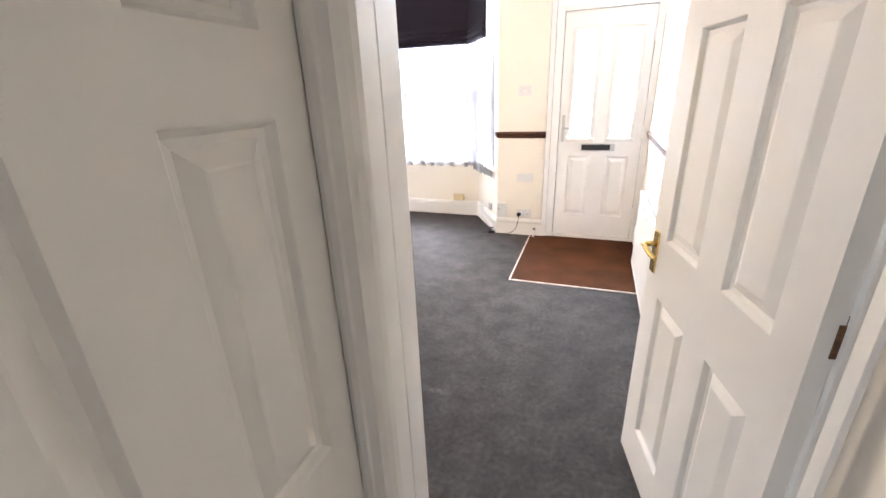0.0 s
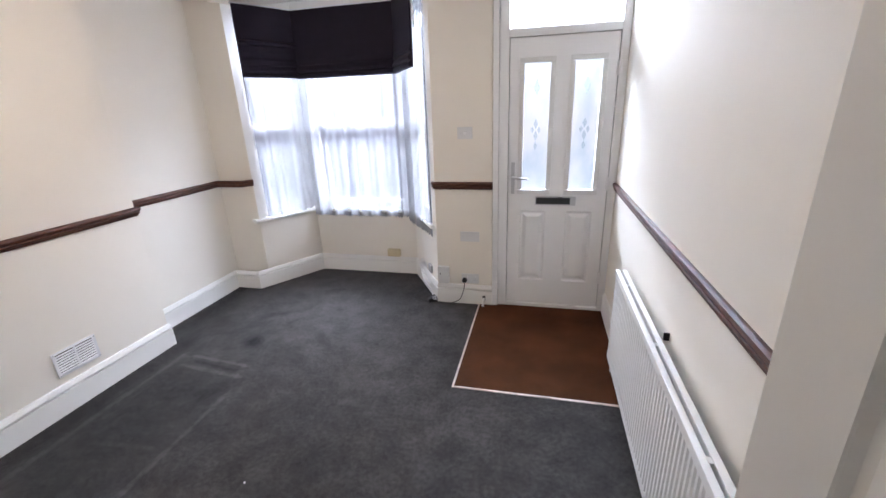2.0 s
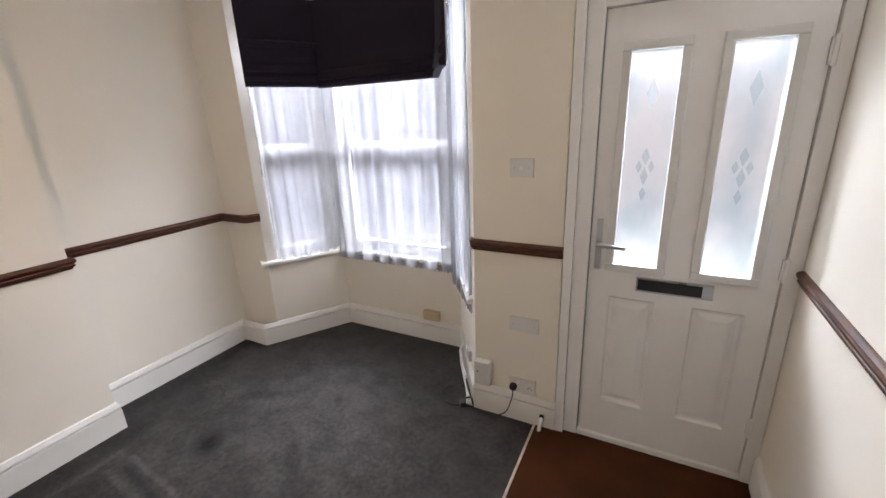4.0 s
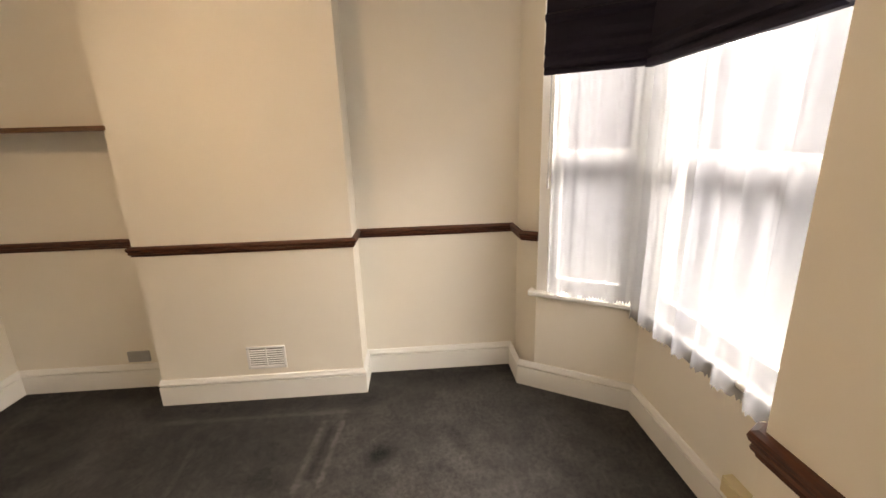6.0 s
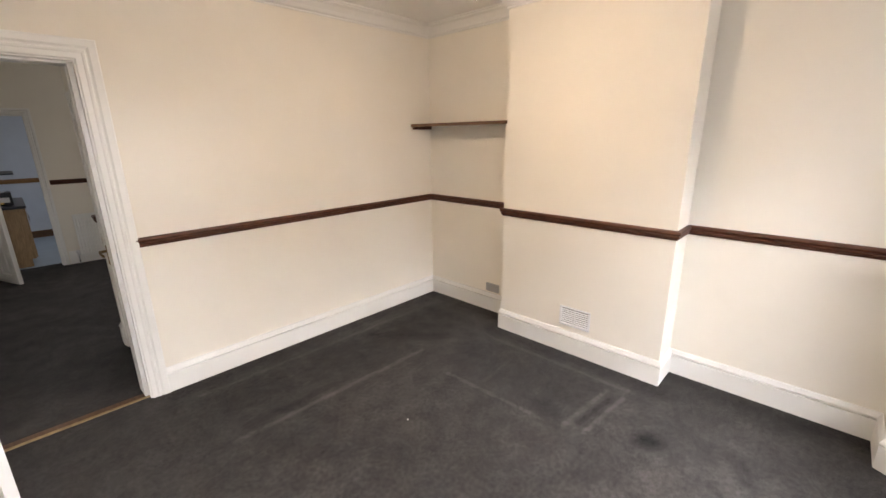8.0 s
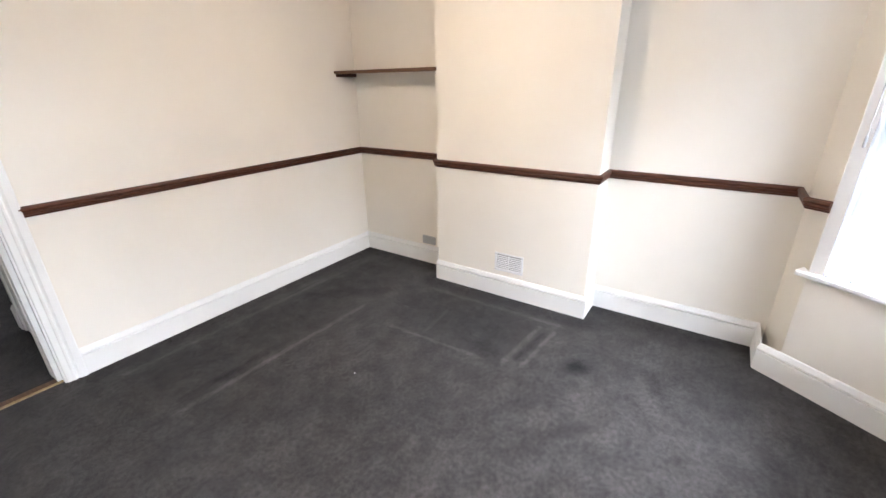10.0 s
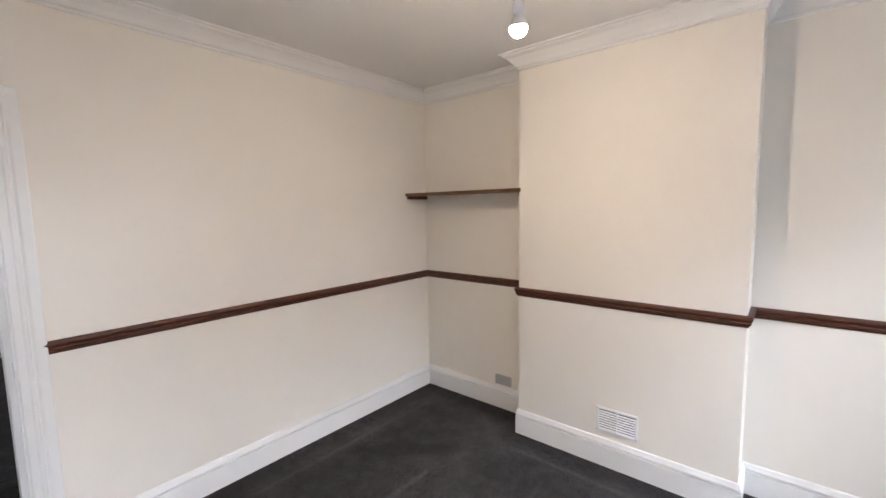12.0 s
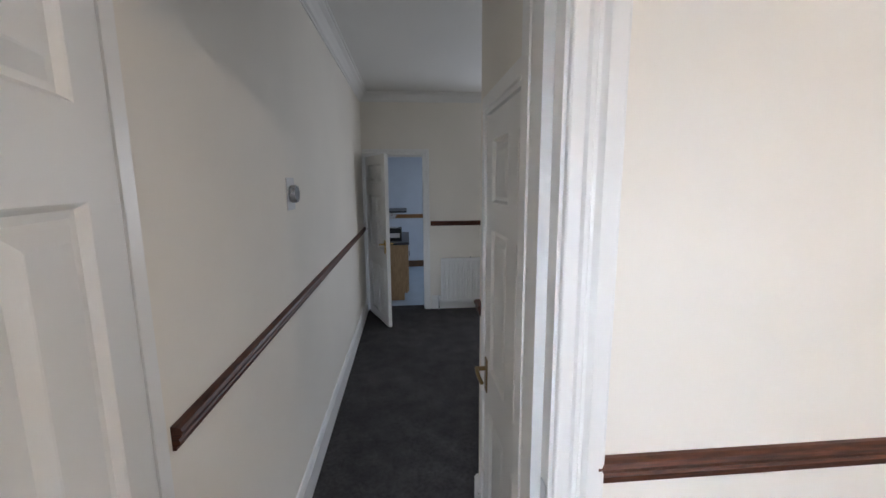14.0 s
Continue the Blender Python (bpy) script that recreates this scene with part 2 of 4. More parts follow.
# ---- mesh helpers ----
def link(name, bm, mat, parent=None, label="", smooth=False):
    me = bpy.data.meshes.new(name)
    bmesh.ops.recalc_face_normals(bm, faces=bm.faces)
    bm.to_mesh(me)
    bm.free()
    me.materials.append(mat)
    if smooth:
        me.shade_smooth()
    ob = new(name, me)
    if parent:
        ob.parent = parent
    if label:
        ob["label"] = label
    return ob


def part(name, bm, mat, parent, label="", smooth=False):
    return link(name, bm, mat, parent, label, smooth)


def thing(name, label, category, m=None, group=""):
    ob = new(name)
    ob.empty_display_size = 0.05
    if m is not None:
        ob.matrix_world = m
    return tagged(ob, label, category, group)


def structure(name, bm, mat, label="", smooth=False):
    return tagged(link(name, bm, mat, None, "", smooth), label, kind="structure")


def box(bm, x0, y0, z0, x1, y1, z1, bevel=0.0):
    vs = bmesh.ops.create_cube(bm, size=1)["verts"]
    for v in vs:
        v.co = Vector((x0 + (v.co.x + 0.5) * (x1 - x0), y0 + (v.co.y + 0.5) * (y1 - y0), z0 + (v.co.z + 0.5) * (z1 - z0)))
    if bevel:
        edges = list({e for v in vs for e in v.link_edges})
        bmesh.ops.bevel(bm, geom=edges, offset=bevel, segments=2, affect="EDGES", profile=0.7)
    return bm


def boxed(*args, **kw):
    return box(bmesh.new(), *args, **kw)


def prism(bm, pts, z0, z1):
    low = [bm.verts.new((x, y, z0)) for x, y in pts]
    top = [bm.verts.new((x, y, z1)) for x, y in pts]
    n = len(pts)
    for i in range(n):
        bm.faces.new((low[i], low[(i + 1) % n], top[(i + 1) % n], top[i]))
    bm.faces.new(low)
    bm.faces.new(top)
    return bm


def flat(x, y, d):
    return (x, y, d)


def mitres(path):
    """For each corner of a plane path, the vector along which an offset to its left goes."""
    out = []
    for i in range(len(path)):
        dirs = []
        if i:
            dirs.append(Vector(path[i]) - Vector(path[i - 1]))
        if i + 1 < len(path):
            dirs.append(Vector(path[i + 1]) - Vector(path[i]))
        ns = [Vector((-d.y, d.x)).normalized() for d in dirs]
        m = sum(ns, Vector((0, 0))).normalized()
        out.append(m / max(0.3, m.dot(ns[0])))
    return out


def sweep(bm, path, profile, to=flat, loop=True):
    """A moulding along a plane path: profile points are (offset to the left, height)."""
    rings = []
    for p, m in zip(path, mitres(path)):
        rings.append([bm.verts.new(to(p[0] + m.x * d, p[1] + m.y * d, h)) for d, h in profile])
    k = len(profile)
    for a, b in zip(rings, rings[1:]):
        for i in range(k if loop else k - 1):
            bm.faces.new((a[i], a[(i + 1) % k], b[(i + 1) % k], b[i]))
    if loop:
        bm.faces.new(rings[0])
        bm.faces.new(list(reversed(rings[-1])))
    return bm


def tube(bm, pts, radius, sides=8):
    """A round bar along points."""
    pts = [Vector(p) for p in pts]
    rings = []
    for i, p in enumerate(pts):
        d = (pts[min(i + 1, len(pts) - 1)] - pts[max(i - 1, 0)]).normalized()
        q = d.to_track_quat("Z", "Y")
        rings.append([bm.verts.new(p + q @ Vector((radius * math.cos(a), radius * math.sin(a), 0))) for a in [2 * math.pi * j / sides for j in range(sides)]])
    for a, b in zip(rings, rings[1:]):
        for i in range(sides):
            bm.faces.new((a[i], a[(i + 1) % sides], b[(i + 1) % sides], b[i]))
    bm.faces.new(rings[0])
    bm.faces.new(list(reversed(rings[-1])))
    return bm


def smooth_line(pts, steps=8):
    """Points of a soft curve through the given points."""
    p = [Vector(q) for q in pts]
    p = [p[0]] + p + [p[-1]]
    out = []
    for a, b, c, d in zip(p, p[1:], p[2:], p[3:]):
        for i in range(steps):
            t = i / steps
            out.append(0.5 * ((2 * b) + (c - a) * t + (2 * a - 5 * b + 4 * c - d) * t * t + (3 * b - a - 3 * c + d) * t**3))
    return out + [p[-1]]


def lathe(bm, outline, m=Matrix.Identity(4), sides=24):
    """A turned shape round z from (radius, height) pairs."""
    rings = [[bm.verts.new(m @ Vector((r * math.cos(a), r * math.sin(a), z))) for a in [2 * math.pi * j / sides for j in range(sides)]] for r, z in outline]
    for a, b in zip(rings, rings[1:]):
        for i in range(sides):
            bm.faces.new((a[i], a[(i + 1) % sides], b[(i + 1) % sides], b[i]))
    bm.faces.new(rings[0])
    bm.faces.new(rings[-1])
    return bm


# ---- plan ----
XL, XC, XR = -2.62, -2.375, 0.86          # alcove wall, chimney breast face, party wall
YB, YF, YBAY = 1.00, 4.44, 5.04           # wall to the lobby, front wall, bay
BREAST0, BREAST1 = 2.092, 3.385
CEIL_Z, HEAD_Z, DOOR_HEAD = 2.64, 2.515, 2.45
LOBBY_Y, LOBBY_X, CORNER_Y = 0.775, -0.022, -0.10
REAR_Y, REAR_X = -3.45, -2.62
REAR_CEIL = 2.70
KITCHEN_Y, KITCHEN_Z, KITCHEN_X = -6.9, -0.14, -1.25
BAY = [(-0.53, YF), (-0.90, YBAY), (-1.99, YBAY), (-2.36, YF)]
DADO0, DADO1 = 1.012, 1.072

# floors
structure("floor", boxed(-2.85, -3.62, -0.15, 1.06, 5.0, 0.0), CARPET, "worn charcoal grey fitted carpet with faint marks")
bm = prism(bmesh.new(), [(-2.36, 4.9), (-0.53, 4.9), (-0.9, 5.2), (-1.99, 5.2)], -0.15, -0.003)
structure("floor", prism(bm, [(-2.1, 5.0), (-0.8, 5.0), (-0.8, 5.1), (-2.1, 5.1)], -0.15, -0.002), CARPET, "charcoal grey carpet in the bay")
structure("floor", boxed(-1.45, -7.1, -0.3, 1.06, -3.62, KITCHEN_Z), KTILE, "pale blue vinyl kitchen floor")
structure("ground", boxed(-40, 4.9, -0.4, 40, 60, -0.3), PAVING, "grey paved street outside")

# added wall: keeps the bright sky from showing behind the net curtains
structure("backdrop", boxed(-30, 15.0, -0.4, 30, 15.3, 7.5), SCREEN_WALL, "plain brown wall added across the street to block the low sky")

# walls
bm = bmesh.new()
box(bm, XR, -7.1, -0.3, XR + 0.2, 4.9, 2.9)
structure("wall_east", bm, CREAM, "cream painted party wall")

bm = bmesh.new()
box(bm, XL - 0.2, -0.1, 0, XL, 4.7, 2.9)
structure("wall_west", bm, CREAM, "cream painted wall with alcoves")
bm = bmesh.new()
box(bm, XL - 0.02, BREAST0, -0.01, XC, BREAST1, CEIL_Z + 0.01)
structure("chimney_breast", bm, CREAM, "cream painted chimney breast")

OPEN0, OPEN1, OPEN_H = 0.027, 0.832, 2.06   # doorway from the lobby
bm = bmesh.new()
box(bm, XL - 0.02, LOBBY_Y, -0.01, OPEN0 - 0.03, YB, 2.9)
box(bm, OPEN0 - 0.03, LOBBY_Y, OPEN_H + 0.03, XR + 0.01, YB, 2.9)
structure("wall_south", bm, CREAM, "cream painted wall with the doorway to the lobby")

bm = bmesh.new()
pillar = [(-0.53, YF), (-0.06, YF), (-0.06, 4.70), (-0.40, 4.70), (-0.412, 4.63), (-0.5825, 4.525)]
prism(bm, pillar, -0.01, 2.88)
prism(bm, [(-2.89 - x, y) for x, y in reversed(pillar)][:-2] + [(XL - 0.2, 4.70), (XL - 0.2, YF)], -0.01, 2.88)
box(bm, -2.36, YF, HEAD_Z, -0.53, 4.70, 2.88)
box(bm, -0.06, YF, DOOR_HEAD, XR + 0.2, 4.70, 2.88)
outer = [(-0.36, 4.55), (-0.77, 5.24), (-2.12, 5.24), (-2.53, 4.55)]
inner = [(-0.5825, 4.525), (-0.90, YBAY), (-1.99, YBAY), (-2.3075, 4.525)]
for i in range(3):
    prism(bm, [inner[i], inner[i + 1], outer[i + 1], outer[i]], -0.01, 0.66)
    prism(bm, [inner[i], inner[i + 1], outer[i + 1], outer[i]], HEAD_Z - 0.001, 2.8)
structure("wall_north", bm, CREAM, "cream painted front wall with a bay window")

# lobby and rear room
bm = bmesh.new()
LEAF0, LEAF1, LEAF_H = 0.030, 0.770, 1.905
box(bm, LOBBY_X - 0.12, CORNER_Y, -0.01, LOBBY_X, LEAF0 - 0.03, 2.9)
box(bm, LOBBY_X - 0.12, LEAF0 - 0.03, LEAF_H + 0.03, LOBBY_X, LOBBY_Y, 2.9)
box(bm, REAR_X, CORNER_Y, -0.01, LOBBY_X - 0.12, CORNER_Y + 0.12, 2.9)
box(bm, LOBBY_X - 1.0, CORNER_Y + 0.12, -0.01, LOBBY_X - 0.9, LOBBY_Y, 2.9)
structure("wall_lobby", bm, CREAM, "cream painted wall round the stair cupboard")

KD0, KD1, KD_H = 0.115, 0.835, 1.965
bm = bmesh.new()
box(bm, REAR_X - 0.2, REAR_Y - 0.15, -0.3, REAR_X, CORNER_Y, 2.9)
structure("wall_rear_west", bm, CREAM, "cream painted wall of the rear room")
bm = bmesh.new()
box(bm, REAR_X, REAR_Y - 0.15, -0.3, -2.3, REAR_Y, 2.9)
box(bm, -2.3, REAR_Y - 0.15, -0.3, -1.2, REAR_Y, 0.85)
box(bm, -2.3, REAR_Y - 0.15, 2.15, -1.2, REAR_Y, 2.9)
box(bm, -1.2, REAR_Y - 0.15, -0.3, KD0 - 0.03, REAR_Y, 2.9)
box(bm, KD0 - 0.03, REAR_Y - 0.15, KD_H + 0.03, XR + 0.01, REAR_Y, 2.9)
structure("wall_rear", bm, CREAM, "cream painted wall with the kitchen doorway")

bm = bmesh.new()
box(bm, KITCHEN_X - 0.15, KITCHEN_Y, -0.3, KITCHEN_X, REAR_Y - 0.15, 0.8)
box(bm, KITCHEN_X - 0.15, KITCHEN_Y, 2.0, KITCHEN_X, REAR_Y - 0.15, 2.9)
box(bm, KITCHEN_X - 0.15, KITCHEN_Y, 0.8, KITCHEN_X, -6.0, 2.0)
box(bm, KITCHEN_X - 0.15, -4.8, 0.8, KITCHEN_X, REAR_Y - 0.15, 2.0)
box(bm, KITCHEN_X - 0.15, KITCHEN_Y - 0.15, -0.3, XR, KITCHEN_Y, 2.9)
box(bm, XR - 0.012, KITCHEN_Y, -0.3, XR - 0.004, REAR_Y - 0.16, 2.9)
structure("wall_kitchen", bm, KWALL, "pale blue painted kitchen walls")

# ceilings
structure("ceiling", boxed(XL - 0.2, LOBBY_Y + 0.1, CEIL_Z, XR + 0.1, 4.70, CEIL_Z + 0.1), CEIL, "plain white ceiling")
structure("ceiling", boxed(REAR_X - 0.2, REAR_Y - 0.15, REAR_CEIL, XR + 0.1, LOBBY_Y + 0.09, REAR_CEIL + 0.1), CEIL, "plain white ceiling of the rear room")
structure("ceiling", boxed(KITCHEN_X - 0.15, KITCHEN_Y - 0.15, 2.4, XR + 0.1, REAR_Y - 0.15, 2.5), CEIL, "white kitchen ceiling")
structure("ceiling", prism(bmesh.new(), [(-0.40, 4.45), (-0.77, 5.24), (-2.12, 5.24), (-2.49, 4.45)], 2.80, 2.85), CEIL, "white bay ceiling")

# skirting, dado rail, cornice
SKIRT = [(0, 0), (0.018, 0), (0.018, 0.130), (0.003, 0.132), (0.003, 0.141), (0.019, 0.143), (0.019, 0.150), (0.013, 0.162), (0.009, 0.174), (0.004, 0.178), (0, 0.178)]
RAIL = [(0, DADO0), (0.008, DADO0), (0.010, DADO0 + 0.010), (0.017, DADO0 + 0.014), (0.019, DADO0 + 0.022), (0.015, DADO0 + 0.028), (0.022, DADO0 + 0.034), (0.026, DADO0 + 0.045), (0.022, DADO0 + 0.055), (0.010, DADO1), (0, DADO1)]
CORNICE = [(0, -0.105), (0.010, -0.105), (0.010, -0.092), (0.022, -0.084), (0.034, -0.062), (0.058, -0.034), (0.082, -0.022), (0.086, -0.012), (0.100, -0.010), (0.100, 0), (0, 0)]
WEST = [(-2.36, YF), (XL, YF), (XL, BREAST1), (XC, BREAST1), (XC, BREAST0), (XL, BREAST0), (XL, YB), (-0.07, YB)]


def moulding(name, path, profile, mat, label, lift=0.0):
    return structure(name, sweep(bmesh.new(), path, [(d, h + lift) for d, h in profile]), mat, label)


moulding("baseboard", [(-0.055, YF)] + BAY[:-1] + WEST, SKIRT, GLOSS, "white painted moulded skirting board")
moulding("baseboard", [(XR, YB), (XR, YF)], SKIRT, GLOSS, "white painted moulded skirting board")
moulding("baseboard", [(XR, REAR_Y), (XR, 0.846)], SKIRT, GLOSS, "white painted skirting in the lobby")
moulding("baseboard", [(LOBBY_X, LEAF0 - 0.046), (LOBBY_X, CORNER_Y), (REAR_X, CORNER_Y)], SKIRT, GLOSS, "white painted skirting in the rear room")
moulding("baseboard", [(REAR_X, REAR_Y), (KD0 - 0.09, REAR_Y)], SKIRT, GLOSS, "white painted skirting in the rear room")
moulding("dado_rail", [(-0.055, YF), (-0.53, YF), (-0.546, YF + 0.026)], RAIL, MAHOG, "mahogany stained dado rail with a chipped end")
moulding("dado_rail", [(-2.307, 4.526)] + WEST, RAIL, MAHOG, "mahogany stained moulded dado rail")
moulding("dado_rail", [(XR, YB + 0.03), (XR, YF)], RAIL, MAHOG, "mahogany stained moulded dado rail")
moulding("dado_rail", [(XR, REAR_Y), (XR, 0.838)], RAIL, MAHOG, "mahogany stained dado rail in the lobby", 0.018)
moulding("dado_rail", [(LOBBY_X, LEAF0 - 0.046), (LOBBY_X, CORNER_Y), (REAR_X, CORNER_Y)], RAIL, MAHOG, "mahogany stained dado rail in the rear room", 0.02)
moulding("dado_rail", [(REAR_X, REAR_Y), (KD0 - 0.09, REAR_Y)], RAIL, MAHOG, "mahogany stained dado rail in the rear room", 0.08)
moulding("cornice", [(XR, YB), (XR, YF), (XL, YF)] + WEST[2:-1] + [(XR, YB)], CORNICE, CEIL, "white moulded plaster cornice", CEIL_Z)
moulding("cornice", [(REAR_X, REAR_Y), (XR, REAR_Y), (XR, LOBBY_Y)], CORNICE, CEIL, "white moulded plaster cornice", REAR_CEIL)
moulding("trim", [(KITCHEN_X, KITCHEN_Y), (XR - 0.012, KITCHEN_Y)], [(0, 0.90), (0.02, 0.90), (0.025, 0.95), (0.02, 0.98), (0, 0.98)], KRAIL, "orange pine rail on the kitchen wall")
moulding("trim", [(KITCHEN_X, KITCHEN_Y), (XR - 0.012, KITCHEN_Y)], [(0, KITCHEN_Z), (0.02, KITCHEN_Z), (0.02, KITCHEN_Z + 0.13), (0, KITCHEN_Z + 0.13)], SHELFW, "brown kitchen skirting")

# door linings and architraves
ARCH = [(0, 0), (0.002, 0.010), (0.006, 0.012), (0.030, 0.013), (0.036, 0.018), (0.044, 0.019), (0.050, 0.012), (0.056, 0.013), (0.066, 0.022), (0.096, 0.024), (0.102, 0.020), (0.102, 0)]


def lining(name, x0, x1, h, y0, y1, stop0, stop1, label, z0=0.0, shallow=0.0, jamb=None):
    bm = bmesh.new()
    if jamb:
        prism(bm, jamb, z0, h)
    else:
        box(bm, x0 - 0.03, y0, z0, x0, y1, h, 0.002)
        box(bm, x1, y0 + shallow, z0, x1 + 0.026, y1, h, 0.002)
    box(bm, x0 - 0.03, y0, h, x1 + 0.026, y1, h + 0.03, 0.002)
    box(bm, x1 - 0.012, stop0 + shallow, z0, x1, stop1, h, 0.002)
    box(bm, x0, stop0, h - 0.012, x1, stop1, h, 0.002)
    return structure(name, bm, GLOSS, label)


# west jamb in plan: moulded lobby face, planted stop, rebate for the leaf
JAMB = [(-0.021, 0.774), (-0.021, 0.766), (-0.010, 0.763), (0.004, 0.764), (0.010, 0.768), (0.030, 0.774), (0.040, 0.786), (0.048, 0.798), (0.052, 0.812), (0.052, 0.868), (0.046, 0.870), (0.046, 0.876), (0.050, 0.878), (0.050, 0.955), (OPEN0, 0.955), (OPEN0, YB + 0.002), (-0.003, YB + 0.002), (-0.003, 0.774)]
lining("door_frame_1", OPEN0, OPEN1, OPEN_H, LOBBY_Y - 0.012, YB + 0.002, 0.83, 0.955, "white gloss door lining with stops", 0.0, 0.085, JAMB)
# room side runs up, across and down with the opening on its left
arch_in = [(OPEN1 + 0.008, 0.0), (OPEN1 + 0.008, OPEN_H + 0.008), (OPEN0 - 0.008, OPEN_H + 0.008), (OPEN0 - 0.008, 0.0)]
structure("architrave", sweep(bmesh.new(), arch_in[1:], [(-d, h) for d, h in ARCH], lambda u, v, h: (u, YB + 0.001 + h, v)), GLOSS, "white moulded architrave round the doorway")
bm = bmesh.new()
box(bm, OPEN1 + 0.006, YB + 0.003, 0, XR - 0.001, YB + 0.02, OPEN_H + 0.008, 0.003)
structure("architrave", bm, GLOSS, "narrow white architrave against the party wall")
bm = bmesh.new()
box(bm, OPEN0 - 0.004, LOBBY_Y - 0.014, OPEN_H + 0.032, XR - 0.002, LOBBY_Y, OPEN_H + 0.06, 0.004)
structure("architrave", bm, GLOSS, "flat white architrave on the lobby side")
structure("threshold_strip", boxed(OPEN0, 0.958, 0, OPEN1, 0.980, 0.006, bevel=0.002), GILT, "worn brass threshold strip")
structure("threshold", boxed(0.050, 0.905, -0.002, OPEN1, 0.957, 0.004, bevel=0.001), SHELFW, "dark wooden threshold board")

lining("door_frame_2", KD0, KD1, KD_H, REAR_Y - 0.152, REAR_Y + 0.002, REAR_Y - 0.11, REAR_Y - 0.05, "white gloss kitchen door lining", KITCHEN_Z)
structure("architrave", sweep(bmesh.new(), [(KD1 + 0.02, KD_H + 0.006), (KD0 - 0.006, KD_H + 0.006), (KD0 - 0.006, 0.0)], [(-d * 0.7, h) for d, h in ARCH], lambda u, v, h: (u, REAR_Y + 0.001 + h, v)), GLOSS, "white architrave round the kitchen doorway")
bm = bmesh.new()
box(bm, LOBBY_X - 0.12, LEAF0 - 0.03, 0, LOBBY_X + 0.004, LEAF0 - 0.003, LEAF_H + 0.03, 0.002)
box(bm, LOBBY_X - 0.12, LEAF0 - 0.003, LEAF_H + 0.003, LOBBY_X + 0.004, LEAF1, LEAF_H + 0.03, 0.002)
box(bm, LOBBY_X, LEAF0 - 0.045, 0, LOBBY_X + 0.010, LEAF0 - 0.003, LEAF_H + 0.07, 0.004)
box(bm, LOBBY_X, LEAF0 - 0.02, LEAF_H + 0.02, LOBBY_X + 0.016, LEAF1 + 0.004, LEAF_H + 0.07, 0.004)
structure("door_frame_3", bm, GLOSS, "white frame of the stair cupboard door")


# ---- doors ----
def panel_cell(bm, x0, x1, z0, z1, face, sign):
    """One raised and fielded panel face: rings step down from the leaf's face and up again."""
    rings = []
    for inset, sink in ((0.0, 0.0), (0.003, 0.003), (0.010, 0.014), (0.022, 0.0160), (0.048, 0.004), (0.052, 0.003)):
        y = face - sign * sink
        rings.append([bm.verts.new(p) for p in ((x0 + inset, y, z0 + inset), (x1 - inset, y, z0 + inset), (x1 - inset, y, z1 - inset), (x0 + inset, y, z1 - inset))])
    for a, b in zip(rings, rings[1:]):
        for i in range(4):
            bm.faces.new((a[i], a[(i + 1) % 4], b[(i + 1) % 4], b[i]))
    bm.faces.new(rings[-1])


def leaf_mesh(bm, xs, zs, holes, t):
    """A door leaf: a slab whose faces are left open where the holes (column, row) are."""
    for y in (0.0, t):
        grid = {(i, j): bm.verts.new((x, y, z)) for i, x in enumerate(xs) for j, z in enumerate(zs)}
        for i in range(len(xs) - 1):
            for j in range(len(zs) - 1):
                if (i, j) not in holes:
                    bm.faces.new((grid[i, j], grid[i + 1, j], grid[i + 1, j + 1], grid[i, j + 1]))
    x0, x1, z0, z1 = xs[0], xs[-1], zs[0], zs[-1]
    for a, b in (((x0, z0), (x1, z0)), ((x1, z0), (x1, z1)), ((x1, z1), (x0, z1)), ((x0, z1), (x0, z0))):
        bm.faces.new([bm.verts.new(p) for p in ((a[0], 0, a[1]), (b[0], 0, b[1]), (b[0], t, b[1]), (a[0], t, a[1]))])
    return bm


def lever_handle(parent, x, z, y, side, metal, turn):
    """A lever on a long backplate; side is the way it stands out along y, turn the way the lever points."""
    h = part("handle", boxed(x - 0.021, min(y, y + side * 0.006), z - 0.075, x + 0.021, max(y, y + side * 0.006), z + 0.075, bevel=0.002), metal, parent, "lever handle on a plate")
    bm = bmesh.new()
    tube(bm, [(x, y, z + 0.03), (x, y + side * 0.012, z + 0.03), (x, y + side * 0.045, z + 0.03)], 0.0095, 12)
    tube(bm, smooth_line([(x - turn * 0.006, y + side * 0.044, z + 0.031), (x + turn * 0.03, y + side * 0.047, z + 0.028), (x + turn * 0.065, y + side * 0.044, z + 0.018), (x + turn * 0.095, y + side * 0.038, z + 0.010)]), 0.0085, 12)
    part("lever", bm, metal, h, smooth=True)
    return h


